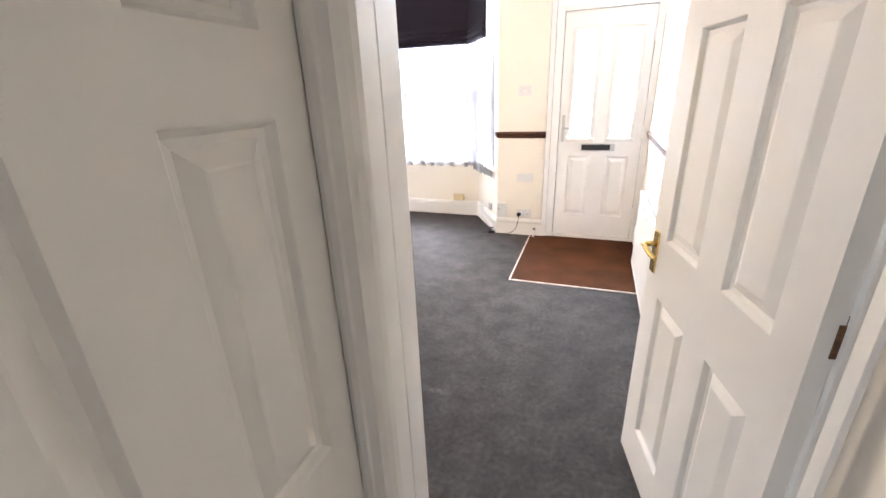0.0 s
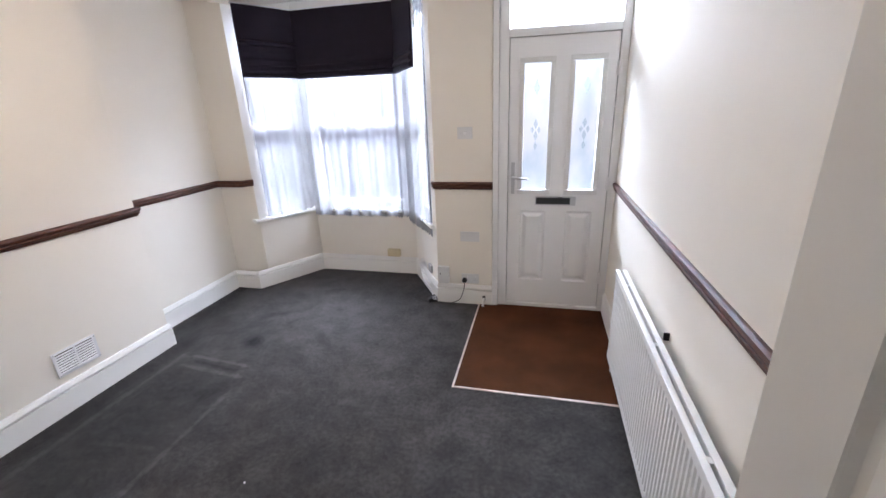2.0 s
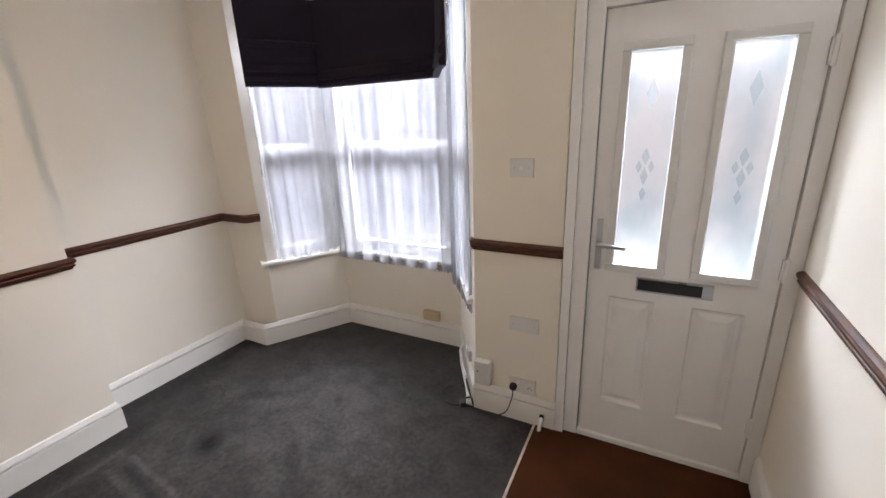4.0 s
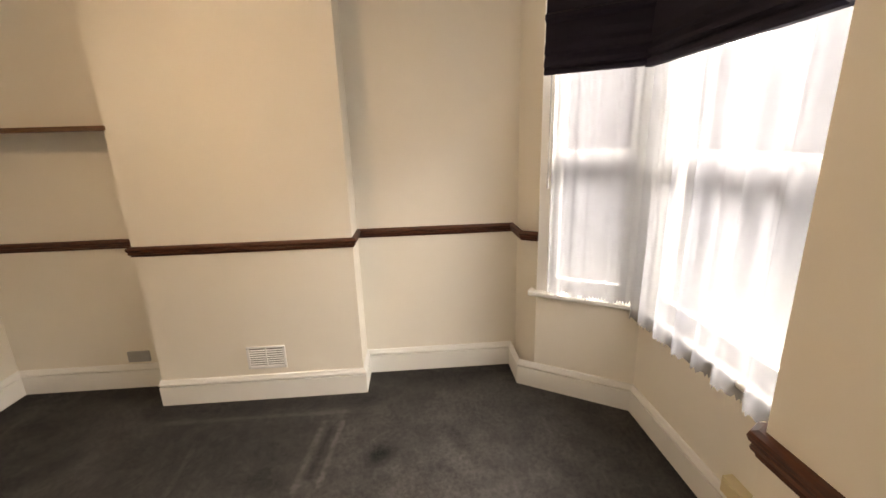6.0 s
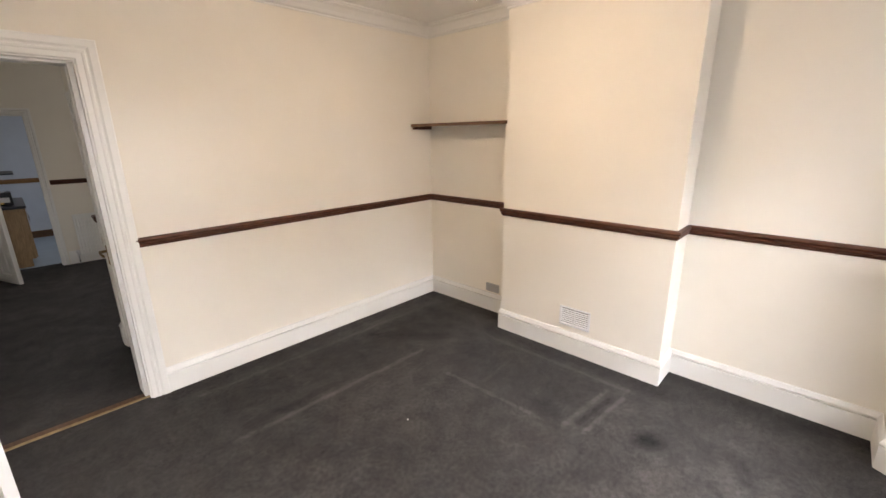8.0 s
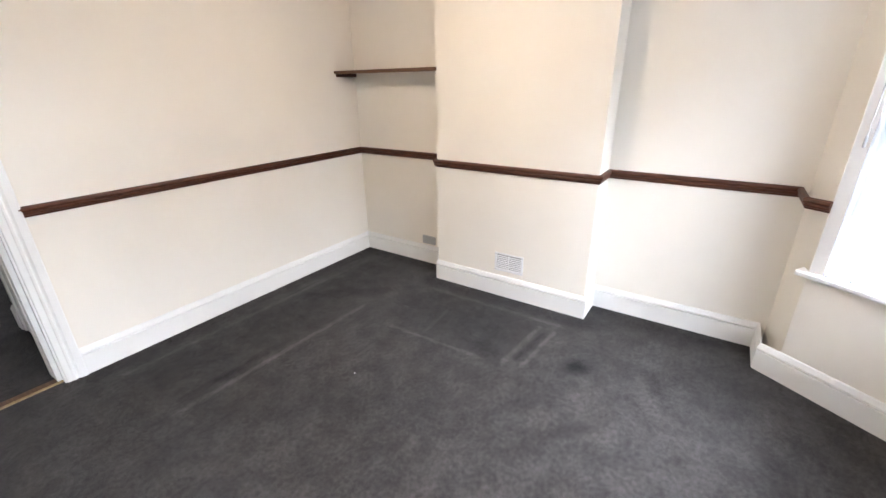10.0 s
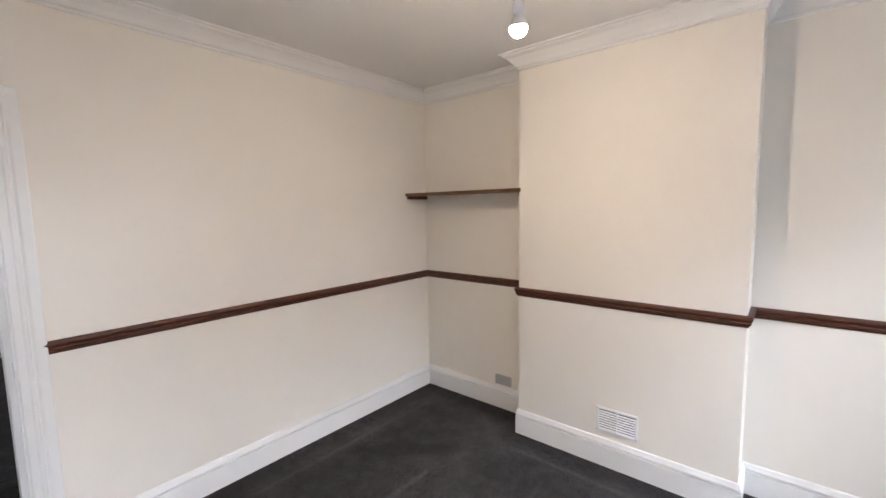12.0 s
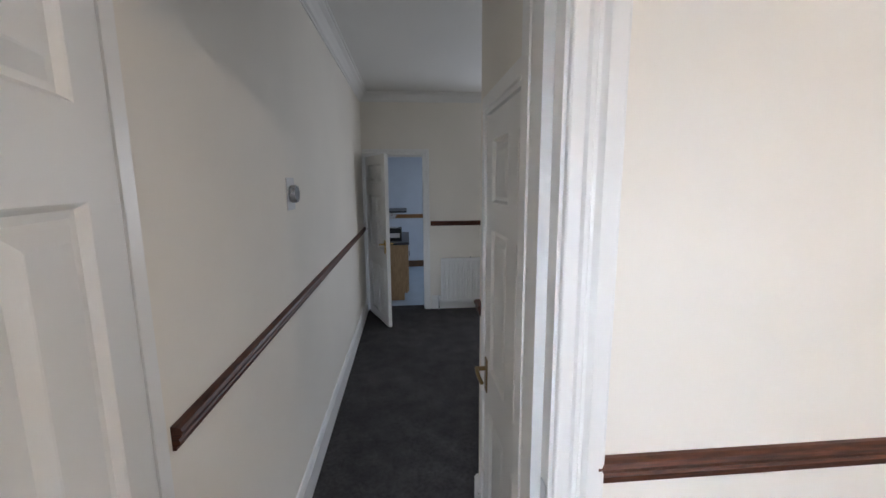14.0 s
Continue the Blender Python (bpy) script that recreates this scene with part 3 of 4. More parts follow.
def panel_door(name, label, width, shift, m, metal, handle_z, front=True, back=True, cols=None, rows=None):
    """A six-panel moulded door hinged at x = 0; its leaf runs to x = width and 40 mm along y."""
    t, top = 0.040, 2.045 - shift
    xs = [0.0, 0.105, 0.315, width - 0.315, width - 0.115, width]
    zs = [0.008, 0.19 - min(shift, 0.08), 0.79 - shift, 0.985 - shift, 1.595 - shift, 1.74 - shift, 1.945 - shift, top]
    xs, zs = cols or xs, rows or zs
    holes = {(i, j) for i in (1, 3) for j in (1, 3, 5)}
    door = thing(name, label, "door", m)
    part("leaf", leaf_mesh(bmesh.new(), xs, zs, holes, t), DOORPAINT, door)
    for i, j in sorted(holes):
        bm = bmesh.new()
        panel_cell(bm, xs[i], xs[i + 1], zs[j], zs[j + 1], 0.0, -1)
        panel_cell(bm, xs[i], xs[i + 1], zs[j], zs[j + 1], t, 1)
        part("panel", bm, DOORPAINT, door)
    if front:
        lever_handle(door, width - 0.045, handle_z, 0.0, -1, metal, -1)
    if back:
        lever_handle(door, width - 0.045, handle_z, t, 1, metal, -1)
    for z in (0.22, 1.043, 1.80 - shift):
        bm = boxed(-0.004, 0.0, z - 0.034, 0.0, 0.010, z + 0.034, bevel=0.001)
        part("hinge", bm, SHELFW if z > 1.0 and z < 1.1 else DOORPAINT, door, "painted-over hinge")
    return door


def swing(hx, hy, ex, ey):
    """Pose of a leaf from its hinge towards its free edge."""
    return pose(hx, hy, 0, 0, 0, math.degrees(math.atan2(ey - hy, ex - hx)))


# leaf's y side faces away from the lobby when open
panel_door("door_1", "white six-panel door standing open, brass lever handle", 0.776, 0.0, swing(0.794, 1.004, 0.624, 1.761) @ pose(0, -0.04, 0), BRASS, 0.925, True, True, [0.0, 0.105, 0.307, 0.440, 0.658, 0.776], [0.008, 0.19, 0.78, 0.986, 1.615, 1.753, 1.955, 2.045])
panel_door("door_2", "white six-panel stair cupboard door, closed", 0.740, 0.145, pose(LOBBY_X - 0.002, LEAF1 - 0.002, 0, 0, 0, -90) @ pose(0, -0.04, 0), AGED, 0.80, False, True, [0.0, 0.075, 0.250, 0.375, 0.630, 0.740], [0.008, 0.13, 0.66, 0.85, 1.45, 1.56, 1.80, 1.900])
panel_door("door_3", "white six-panel kitchen door standing ajar", 0.70, 0.10, swing(0.815, REAR_Y + 0.03, 0.522, -2.70), BRASS, 0.93)


def front_door():
    door = thing("front_door", "white panelled front door with two obscured glass lights", "door")
    y, t = 4.470, 0.045
    xs = [0.064, 0.160, 0.360, 0.510, 0.708, 0.800]
    zs = [0.032, 0.245, 0.840, 1.000, 1.932, 2.088]
    holes = {(i, j) for i in (1, 3) for j in (1, 3)}
    leaf = part("leaf", leaf_mesh(bmesh.new(), xs, zs, holes, t), UPVC, door)
    leaf.location.y = y
    for i in (1, 3):
        bm = bmesh.new()
        panel_cell(bm, xs[i], xs[i + 1], zs[1], zs[2], y, -1)
        panel_cell(bm, xs[i], xs[i + 1], zs[1], zs[2], y + t, 1)
        part("panel", bm, UPVC, door)
        x0, x1, z0, z1 = xs[i], xs[i + 1], zs[3], zs[4]
        bm = bmesh.new()
        for a, b, c, d in (((x0 - 0.026, z0 - 0.026), (x1 + 0.026, z0 + 0.010), 0, 0), ((x0 - 0.026, z1 - 0.010), (x1 + 0.026, z1 + 0.026), 0, 0), ((x0 - 0.026, z0 + 0.010), (x0 + 0.010, z1 - 0.010), 0, 0), ((x1 - 0.010, z0 + 0.010), (x1 + 0.026, z1 - 0.010), 0, 0)):
            box(bm, a[0], y - 0.016, a[1], b[0], y + t + 0.01, b[1], 0.007)
        pane_frame = part("glazing_bead", bm, PLATE, door, "cream glazing bead")
        pane = part("pane", boxed(x0 + 0.008, y + 0.018, z0 + 0.008, x1 - 0.008, y + 0.026, z1 - 0.008), FROST, door, "obscured glass with cut diamonds")
        pane.visible_shadow = False
        xm, zm = (x0 + x1) / 2, (z0 + z1) / 2
        for cx, cz, w, h in ((0, 0.290, 0.022, 0.064), (0, 0.035, 0.016, 0.040), (0, -0.050, 0.016, 0.040), (-0.024, -0.008, 0.013, 0.028), (0.024, -0.008, 0.013, 0.028), (0, -0.125, 0.013, 0.034)):
            cx, cz = xm + cx, zm + cz
            bm = bmesh.new()
            rim = [bm.verts.new(p) for p in ((cx - w, y + 0.0175, cz), (cx, y + 0.0175, cz - h), (cx + w, y + 0.0175, cz), (cx, y + 0.0175, cz + h))]
            tip = bm.verts.new((cx, y + 0.012, cz))
            for k in range(4):
                bm.faces.new((rim[k], rim[(k + 1) % 4], tip))
            bm.faces.new(rim)
            part("cut_diamond", bm, CUTGLASS, pane).visible_shadow = False
    lb = part("letterbox", boxed(0.276, y - 0.010, 0.888, 0.582, y, 0.957, bevel=0.003), STEEL, door, "steel letterbox with a dark flap")
    part("flap", boxed(0.284, y - 0.014, 0.897, 0.540, y - 0.009, 0.948, bevel=0.002), BLACK, lb, "dark letterbox flap")
    h = part("handle", boxed(0.086, y - 0.010, 0.975, 0.114, y, 1.222, bevel=0.004), STEEL, door, "chrome lever handle")
    bm = bmesh.new()
    tube(bm, [(0.100, y, 1.105), (0.100, y - 0.05, 1.105)], 0.010, 12)
    tube(bm, smooth_line([(0.100, y - 0.045, 1.105), (0.14, y - 0.055, 1.105), (0.218, y - 0.048, 1.098)]), 0.009, 12)
    part("lever", bm, STEEL, h, smooth=True)
    part("keyhole", boxed(0.094, y - 0.016, 1.000, 0.106, y - 0.009, 1.030, bevel=0.003), STEEL, h)
    for z in (0.30, 1.06, 1.86):
        bm = boxed(0.790, y - 0.018, z - 0.045, 0.835, y - 0.004, z + 0.045, bevel=0.004)
        tube(bm, [(0.806, y - 0.018, z - 0.05), (0.806, y - 0.018, z + 0.05)], 0.009, 12)
        part("hinge", bm, UPVC, door, "white plastic hinge")
    return door


front_door()
bm = bmesh.new()
box(bm, -0.054, 4.425, 0, -0.010, 4.60, 2.46, 0.004)
box(bm, -0.010, 4.448, 0, 0.060, 4.60, 2.46, 0.006)
box(bm, 0.804, 4.448, 0, 0.858, 4.60, 2.46, 0.006)
box(bm, 0.055, 4.517, 0.02, 0.080, 4.60, 2.10)
box(bm, 0.785, 4.517, 0.02, 0.81, 4.60, 2.10)
box(bm, 0.080, 4.517, 2.075, 0.785, 4.60, 2.10)
box(bm, 0.060, 4.448, 2.092, 0.804, 4.60, 2.146, 0.005)
box(bm, 0.060, 4.448, 2.430, 0.804, 4.60, 2.46, 0.005)
box(bm, 0.060, 4.455, 0, 0.804, 4.60, 0.028, 0.004)
structure("door_frame_4", bm, UPVC, "white front door frame with a transom")
fan = part("pane", boxed(0.062, 4.50, 2.140, 0.802, 4.51, 2.436), FROST, None)
tagged(fan, "obscured glass fanlight above the front door", kind="structure")
fan.name, fan.visible_shadow = "fanlight", False


# ---- bay window ----
def along(a, b, s, off=0.0):
    """A plan point s metres from a towards b, off to the left."""
    d = (Vector(b) - Vector(a)).normalized()
    p = Vector(a) + d * s + Vector((-d.y, d.x)) * off
    return (p.x, p.y)


def facet(index, a, b, s0, s1):
    """One sash window of the bay, from s0 to s1 along the inner wall line; frame, sashes, panes."""
    d = (Vector(b) - Vector(a)).normalized()
    m = Matrix.Translation((a[0], a[1], 0)) @ Matrix.Rotation(math.atan2(d.y, d.x), 4, "Z")
    win = thing(f"window_{index}", "white painted timber sash window behind net curtains", "window", m)
    win["kind"] = "structure"
    z0, z1, mid = 0.69, HEAD_Z, 1.52
    bm = bmesh.new()
    box(bm, s0, -0.13, z0, s0 + 0.085, -0.005, z1, 0.004)
    box(bm, s1 - 0.07, -0.13, z0, s1, -0.005, z1, 0.004)
    box(bm, s0 + 0.085, -0.13, z1 - 0.07, s1 - 0.07, -0.005, z1, 0.004)
    box(bm, s0 + 0.085, -0.13, z0, s1 - 0.07, -0.03, z0 + 0.035, 0.004)
    part("window_frame", bm, GLOSS, win)
    for lo, hi, y in ((z0 + 0.035, mid + 0.02, -0.06), (mid - 0.02, z1 - 0.07, -0.10)):
        bm = bmesh.new()
        x0, x1 = s0 + 0.085, s1 - 0.07
        box(bm, x0, y - 0.02, lo, x0 + 0.045, y + 0.015, hi, 0.003)
        box(bm, x1 - 0.045, y - 0.02, lo, x1, y + 0.015, hi, 0.003)
        box(bm, x0 + 0.045, y - 0.02, lo, x1 - 0.045, y + 0.015, lo + 0.05, 0.003)
        box(bm, x0 + 0.045, y - 0.02, hi - 0.045, x1 - 0.045, y + 0.015, hi, 0.003)
        sash = part("sash", bm, GLOSS, win)
        pane = part("pane", boxed(x0 + 0.04, y - 0.004, lo + 0.045, x1 - 0.04, y, hi - 0.04), CLEAR, sash)
        pane.visible_shadow = False
    return win


facet(1, BAY[0], BAY[1], 0.10, 0.705)
facet(2, BAY[1], BAY[2], 0.0, 1.09)
facet(3, BAY[2], BAY[3], 0.0, 0.605)
SILL = [(-0.09, 0.66), (0.030, 0.66), (0.036, 0.668), (0.036, 0.684), (0.030, 0.690), (-0.09, 0.690)]
moulding("window_sill", [along(BAY[0], BAY[1], 0.055), BAY[1], BAY[2], along(BAY[3], BAY[2], 0.055)], SILL, GLOSS, "white gloss window sill round the bay")

IN = 0.115
BL = [along(BAY[0], BAY[1], 0.045, IN), None, None, along(BAY[3], BAY[2], 0.14, -IN)]
cut = IN * math.tan(0.5 * math.atan2(0.6, 0.37))
BL[1], BL[2] = (BAY[1][0] - cut, YBAY - IN), (BAY[2][0] + cut, YBAY - IN)


def blind():
    b = thing("roman_blind", "dark purple roman blind half raised across the bay", "blind")
    top = HEAD_Z - 0.015
    wide = [(0.0, top), (0.012, top), (0.012, 2.24), (0.040, 2.225), (0.044, 2.205), (0.014, 2.19), (0.020, 2.14), (0.014, 2.105), (0.030, 2.08), (0.034, 2.045), (0.016, 2.035), (0.036, 2.005), (0.040, 1.982), (0.018, 1.976), (0.034, 1.962), (0.030, 1.945), (0.0, 1.945)]
    plain = [(0.0, top), (0.010, top), (0.012, 2.25), (0.018, 2.10), (0.030, 2.055), (0.014, 2.045), (0.034, 2.015), (0.038, 1.995), (0.016, 1.985), (0.034, 1.970), (0.036, 1.950), (0.030, 1.938), (0.0, 1.938)]
    for k, prof, mat in ((0, plain, BLIND), (1, plain, BLIND), (2, wide, BLIND)):
        a, c = Vector(BL[k]), Vector(BL[k + 1])
        n = max(2, int((c - a).length / 0.08))
        pts = []
        for i in range(n + 1):
            p = a.lerp(c, i / n)
            q = 0.004 * math.sin(7 * i + 3 * k)
            d = (c - a).normalized()
            pts.append((p.x - d.y * q, p.y + d.x * q))
        part("fabric_panel", sweep(bmesh.new(), pts, prof), mat, b)
        part("lining", sweep(bmesh.new(), [along(BL[k], BL[k + 1], 0.004, -0.006), along(BL[k], BL[k + 1], (c - a).length - 0.004, -0.006)], [(0, top), (0.004, top), (0.004, 1.95), (0, 1.95)]), LINING, b, "white lining")
        part("head_rail", sweep(bmesh.new(), [BL[k], BL[k + 1]], [(-0.03, top), (0.004, top), (0.004, top + 0.012), (-0.03, top + 0.012)]), UPVC, b)
    # torn lining that hangs out past the end of the fabric
    rng = random.Random(5)
    bm = bmesh.new()
    rows = []
    for j in range(11):
        z = top - 0.03 * j
        rows.append([bm.verts.new((*along(BL[0], BL[1], 0.02 - 0.028 * i * (0.7 + 0.6 * rng.random()), -0.012 + rng.uniform(-0.008, 0.008)), z + rng.uniform(-0.006, 0.006))) for i in range(3)])
    for p, q in zip(rows, rows[1:]):
        for i in range(2):
            bm.faces.new((p[i], p[i + 1], q[i + 1], q[i]))
    part("torn_lining", bm, LINING, b, "frayed white lining at the end")
    return b


blind()


def net(a, b, z0, z1, waves, depth, label, gather=0.0, seed=0):
    """A hanging net curtain from a to b with uneven folds that deepen downwards."""
    rng = random.Random(seed)
    length = (Vector(b) - Vector(a)).length
    d = (Vector(b) - Vector(a)).normalized()
    n, rows = int(length / 0.006), 16
    ph = [rng.uniform(0, 6.3) for _ in range(6)]
    am = [rng.uniform(0.5, 1.0) for _ in range(6)]
    hem = [0.012 * math.sin(2.3 * k + seed) for k in range(n + 1)]
    bm = bmesh.new()
    grid = []
    for j in range(rows + 1):
        v = j / rows
        row = []
        for i in range(n + 1):
            u = i / n
            s = u * length
            f = sum(am[k] * math.sin(2 * math.pi * waves * (0.6 + 0.23 * k) * u + ph[k] + 0.8 * v * math.sin(ph[k])) for k in range(4)) / 2.4
            f = math.copysign(abs(f) ** 0.62, f)
            off = depth * f * (0.55 + 0.6 * v)
            s += gather * v * (1 - u)
            z = z1 + (z0 - z1) * v + (hem[i] + 0.022 * f) * v
            row.append(bm.verts.new((a[0] + d.x * s - d.y * off, a[1] + d.y * s + d.x * off, z)))
        grid.append(row)
    for p, q in zip(grid, grid[1:]):
        for i in range(n):
            bm.faces.new((p[i], p[i + 1], q[i + 1], q[i]))
    ob = link("net_curtain", bm, NET, smooth=True)
    return tagged(ob, label, "curtain", "net curtains in the bay")


off = 0.062
net(along(BAY[1], BAY[2], 0.02, off), along(BAY[1], BAY[2], 1.05, off), 0.628, 2.46, 9, 0.046, "white gathered net curtain hanging past the sill", 0, 1)
net(along(BAY[2], BAY[3], 0.03, off - 0.02), along(BAY[2], BAY[3], 0.53, off - 0.02), 0.700, 2.46, 5, 0.010, "white net curtain pulled slightly off the frame", 0.0, 2)
net(along(BAY[0], BAY[1], 0.105, 0.014), along(BAY[0], BAY[1], 0.70, off), 0.585, 2.46, 6, 0.020, "white net curtain hanging in gathered folds", 0, 3)
bm = bmesh.new()
c = along(BAY[3], BAY[2], 0.16, -0.06)
tube(bm, [(c[0], c[1], 2.42), (c[0] - 0.002, c[1], 1.9), (c[0], c[1], 1.40)], 0.0025, 6)
tube(bm, [(c[0] + 0.012, c[1], 2.42), (c[0] + 0.010, c[1], 1.9), (c[0] + 0.004, c[1], 1.40)], 0.0025, 6)
lathe(bm, [(0.003, 1.40), (0.007, 1.39), (0.007, 1.35), (0.003, 1.345)], Matrix.Translation((c[0] + 0.002, c[1], 0)), 10)
tagged(link("blind_cord", bm, GREYPL), "thin grey pull cord of the blind", "cord")

# ---- front room things ----
def radiator(name, label, m, length, height, lift):
    """A double panel radiator along x, its front face at y = 0 looking towards -y, wall at y = 0.1."""
    r = thing(name, label, "radiator", m)
    count = int(length / 0.0333)
    for y, deep in ((0.0, 1), (0.036, 1)):
        pts = [(0.0, y + 0.004)]
        pitch = (length - 0.04) / count
        for i in range(count):
            x = 0.02 + i * pitch
            pts += [(x, y + 0.006), (x + pitch * 0.18, y - 0.004), (x + pitch * 0.62, y - 0.004), (x + pitch * 0.80, y + 0.006)]
        pts.append((length, y + 0.004))
        part("fluted_sheet", sweep(bmesh.new(), pts, [(0, lift + 0.045), (0.010, lift + 0.045), (0.010, lift + height - 0.035), (0, lift + height - 0.035)]), RADW, r)
        part("top_rail", boxed(0, y - 0.005, lift + height - 0.036, length, y + 0.019, lift + height, bevel=0.005), RADW, r)
        part("bottom_rail", boxed(0, y - 0.003, lift, length, y + 0.012, lift + 0.046, bevel=0.005), RADW, r)
    for x in (0.22, length / 2, length - 0.22):
        part("bracket", boxed(x - 0.012, 0.010, lift + height - 0.020, x + 0.012, 0.040, lift + height - 0.003, bevel=0.002), RADW, r)
    part("wall_hook", boxed(length / 2 - 0.09, 0.075, lift + height - 0.030, length / 2 - 0.082, 0.0985, lift + height + 0.004, bevel=0.002), BLACK, r, "dark wall hook")
    for x in (-0.03, length + 0.03):
        bm = lathe(bmesh.new(), [(0.012, 0), (0.012, 0.03), (0.019, 0.032), (0.019, 0.075), (0.014, 0.082)], Matrix.Translation((x, 0.035, lift + 0.01)), 14)
        tube(bm, [(x, 0.035, lift + 0.03), (x + (0.04 if x < 0 else -0.04), 0.035, lift + 0.03)], 0.011, 10)
        v = part("valve", bm, UPVC, r, "white radiator valve", True)
        bm = bmesh.new()
        tube(bm, [(x, 0.035, 0.0), (x, 0.035, lift + 0.02)], 0.0075, 10)
        part("pipe", bm, STEEL, v, "bare pipe tail")
    return r


radiator("radiator", "white double panel radiator on the party wall", pose(XR - 0.098, 3.575, 0, 0, 0, -90), 1.60, 0.585, 0.135)
radiator("radiator", "white panel radiator under the dado in the rear room", pose(-0.10, REAR_Y + 0.098, 0, 0, 0, 180), 0.95, 0.58, 0.10)

# doormat let into the carpet, with its edging
mat = thing("doormat", "worn brown coir doormat inside the front door", "doormat")
part("mat_body", boxed(-0.160, 3.285, -0.01, XR - 0.02, YF + 0.010, 0.004), COIR, mat)
part("edging", boxed(-0.172, 3.272, 0, XR - 0.02, 3.286, 0.006, bevel=0.002), STRIP, mat, "pale edging strip")
part("edging", boxed(-0.172, 3.287, 0, -0.159, YF - 0.02, 0.006, bevel=0.002), STRIP, mat, "pale edging strip")


def vent():
    v = thing("wall_vent", "white louvred vent on the chimney breast", "vent")
    x, y0, y1, z0, z1 = XC, 2.650, 2.895, 0.222, 0.378
    bm = bmesh.new()
    box(bm, x, y0, z0, x + 0.009, y0 + 0.016, z1, 0.002)
    box(bm, x, y1 - 0.016, z0, x + 0.009, y1, z1, 0.002)
    box(bm, x, y0 + 0.016, z0, x + 0.009, y1 - 0.016, z0 + 0.012, 0.002)
    box(bm, x, y0 + 0.016, z1 - 0.012, x + 0.009, y1 - 0.016, z1, 0.002)
    box(bm, x, (y0 + y1) / 2 - 0.003, z0 + 0.012, x + 0.0112, (y0 + y1) / 2 + 0.003, z1 - 0.012, 0.001)
    part("frame", bm, UPVC, v)
    for y in (y0 + 0.008, y1 - 0.008):
        for z in (z0 + 0.010, z1 - 0.010):
            part("screw", lathe(bmesh.new(), [(0.004, 0), (0.004, 0.0015), (0.001, 0.002)], pose(x + 0.0088, y, z, 0, 90, 0), 10), GREYPL, v)
    # dark grey colour stands in for the shade in the louvre gaps
    part("backing", boxed(x, y0 + 0.014, z0 + 0.01, x + 0.001, y1 - 0.014, z1 - 0.01), GAP_SHADE, v, "backing coloured dark as the shade between the slats")
    for k in range(8):
        z = z0 + 0.016 + k * (z1 - z0 - 0.030) / 8
        bm = bmesh.new()
        a = [bm.verts.new(p) for p in ((x + 0.003, y0 + 0.014, z + 0.006), (x + 0.009, y0 + 0.014, z), (x + 0.011, y0 + 0.014, z + 0.002), (x + 0.004, y0 + 0.014, z + 0.009))]
        b = [bm.verts.new(q.co + Vector((0, y1 - y0 - 0.028, 0))) for q in a]
        for i in range(4):
            bm.faces.new((a[i], a[(i + 1) % 4], b[(i + 1) % 4], b[i]))
        part("slat", bm, UPVC, v)


vent()


def shelf():
    s = thing("shelf", "brown stained wooden shelf fixed in the alcove", "shelf")
    xf = -2.372
    part("board", boxed(XL, YB, 1.742, xf, BREAST0, 1.760, bevel=0.002), SHELFW, s)
    part("lip", boxed(xf - 0.002, YB, 1.736, xf + 0.010, BREAST0 + 0.012, 1.762, bevel=0.003), SHELFW, s)
    part("batten", boxed(XL, YB, 1.712, xf - 0.01, YB + 0.022, 1.742, bevel=0.002), MAHOG, s, "reddish support batten")
    part("batten", boxed(XL, BREAST0 - 0.022, 1.712, xf - 0.03, BREAST0, 1.742, bevel=0.002), MAHOG, s, "reddish support batten")


shelf()


def pendant():
    p = thing("pendant_light", "bare lit bulb hanging from the ceiling", "ceiling light", pose(-1.19, 2.76, 0))
    part("ceiling_rose", lathe(bmesh.new(), [(0.002, CEIL_Z - 0.034), (0.022, CEIL_Z - 0.034), (0.042, CEIL_Z - 0.018), (0.046, CEIL_Z)], sides=28), UPVC, p, smooth=True)
    bm = bmesh.new()
    tube(bm, [(0, 0, CEIL_Z - 0.03), (0, 0, 2.365)], 0.0035, 8)
    part("cord", bm, UPVC, p)
    part("lamp_holder", lathe(bmesh.new(), [(0.006, 2.372), (0.013, 2.365), (0.015, 2.345), (0.020, 2.342), (0.020, 2.305), (0.017, 2.300)], sides=20), UPVC, p, "white lamp holder", True)
    neck = [(0.013, 2.302), (0.016, 2.292), (0.027, 2.274), (0.0305, 2.262), (0.0305, 2.258)]
    part("bulb_base", lathe(bmesh.new(), neck, sides=24), UPVC, p, "white plastic bulb base", True)
    dome = [(0.031 * math.cos(a), 2.2575 + 0.031 * math.sin(a)) for a in [radians(-10 * k) for k in range(9)]] + [(0.001, 2.2265)]
    part("bulb", lathe(bmesh.new(), dome, sides=24), BULB, p, "glowing warm bulb", True)


pendant()


def wall_plate(name, label, category, m, w, h, t, mat, screws=(), extras=()):
    """A small cover plate in its own frame: x across, y out of the wall, z up."""
    s = thing(name, label, category, m)
    part("plate", boxed(-w / 2, 0, -h / 2, w / 2, t, h / 2, bevel=0.003), mat, s)
    for x in screws:
        bm = lathe(bmesh.new(), [(0.0035, 0), (0.0035, 0.001), (0.001, 0.0015)], Matrix.Translation((x, t - 0.0005, 0)) @ Matrix.Rotation(radians(-90), 4, "X"), 10)
        part("screw", bm, STEEL, s)
    for pname, x, z, ew, eh, et, emat in extras:
        part(pname, boxed(x - ew / 2, t - 0.001, z - eh / 2, x + ew / 2, t + et, z + eh / 2, bevel=0.0015), emat, s)
    return s


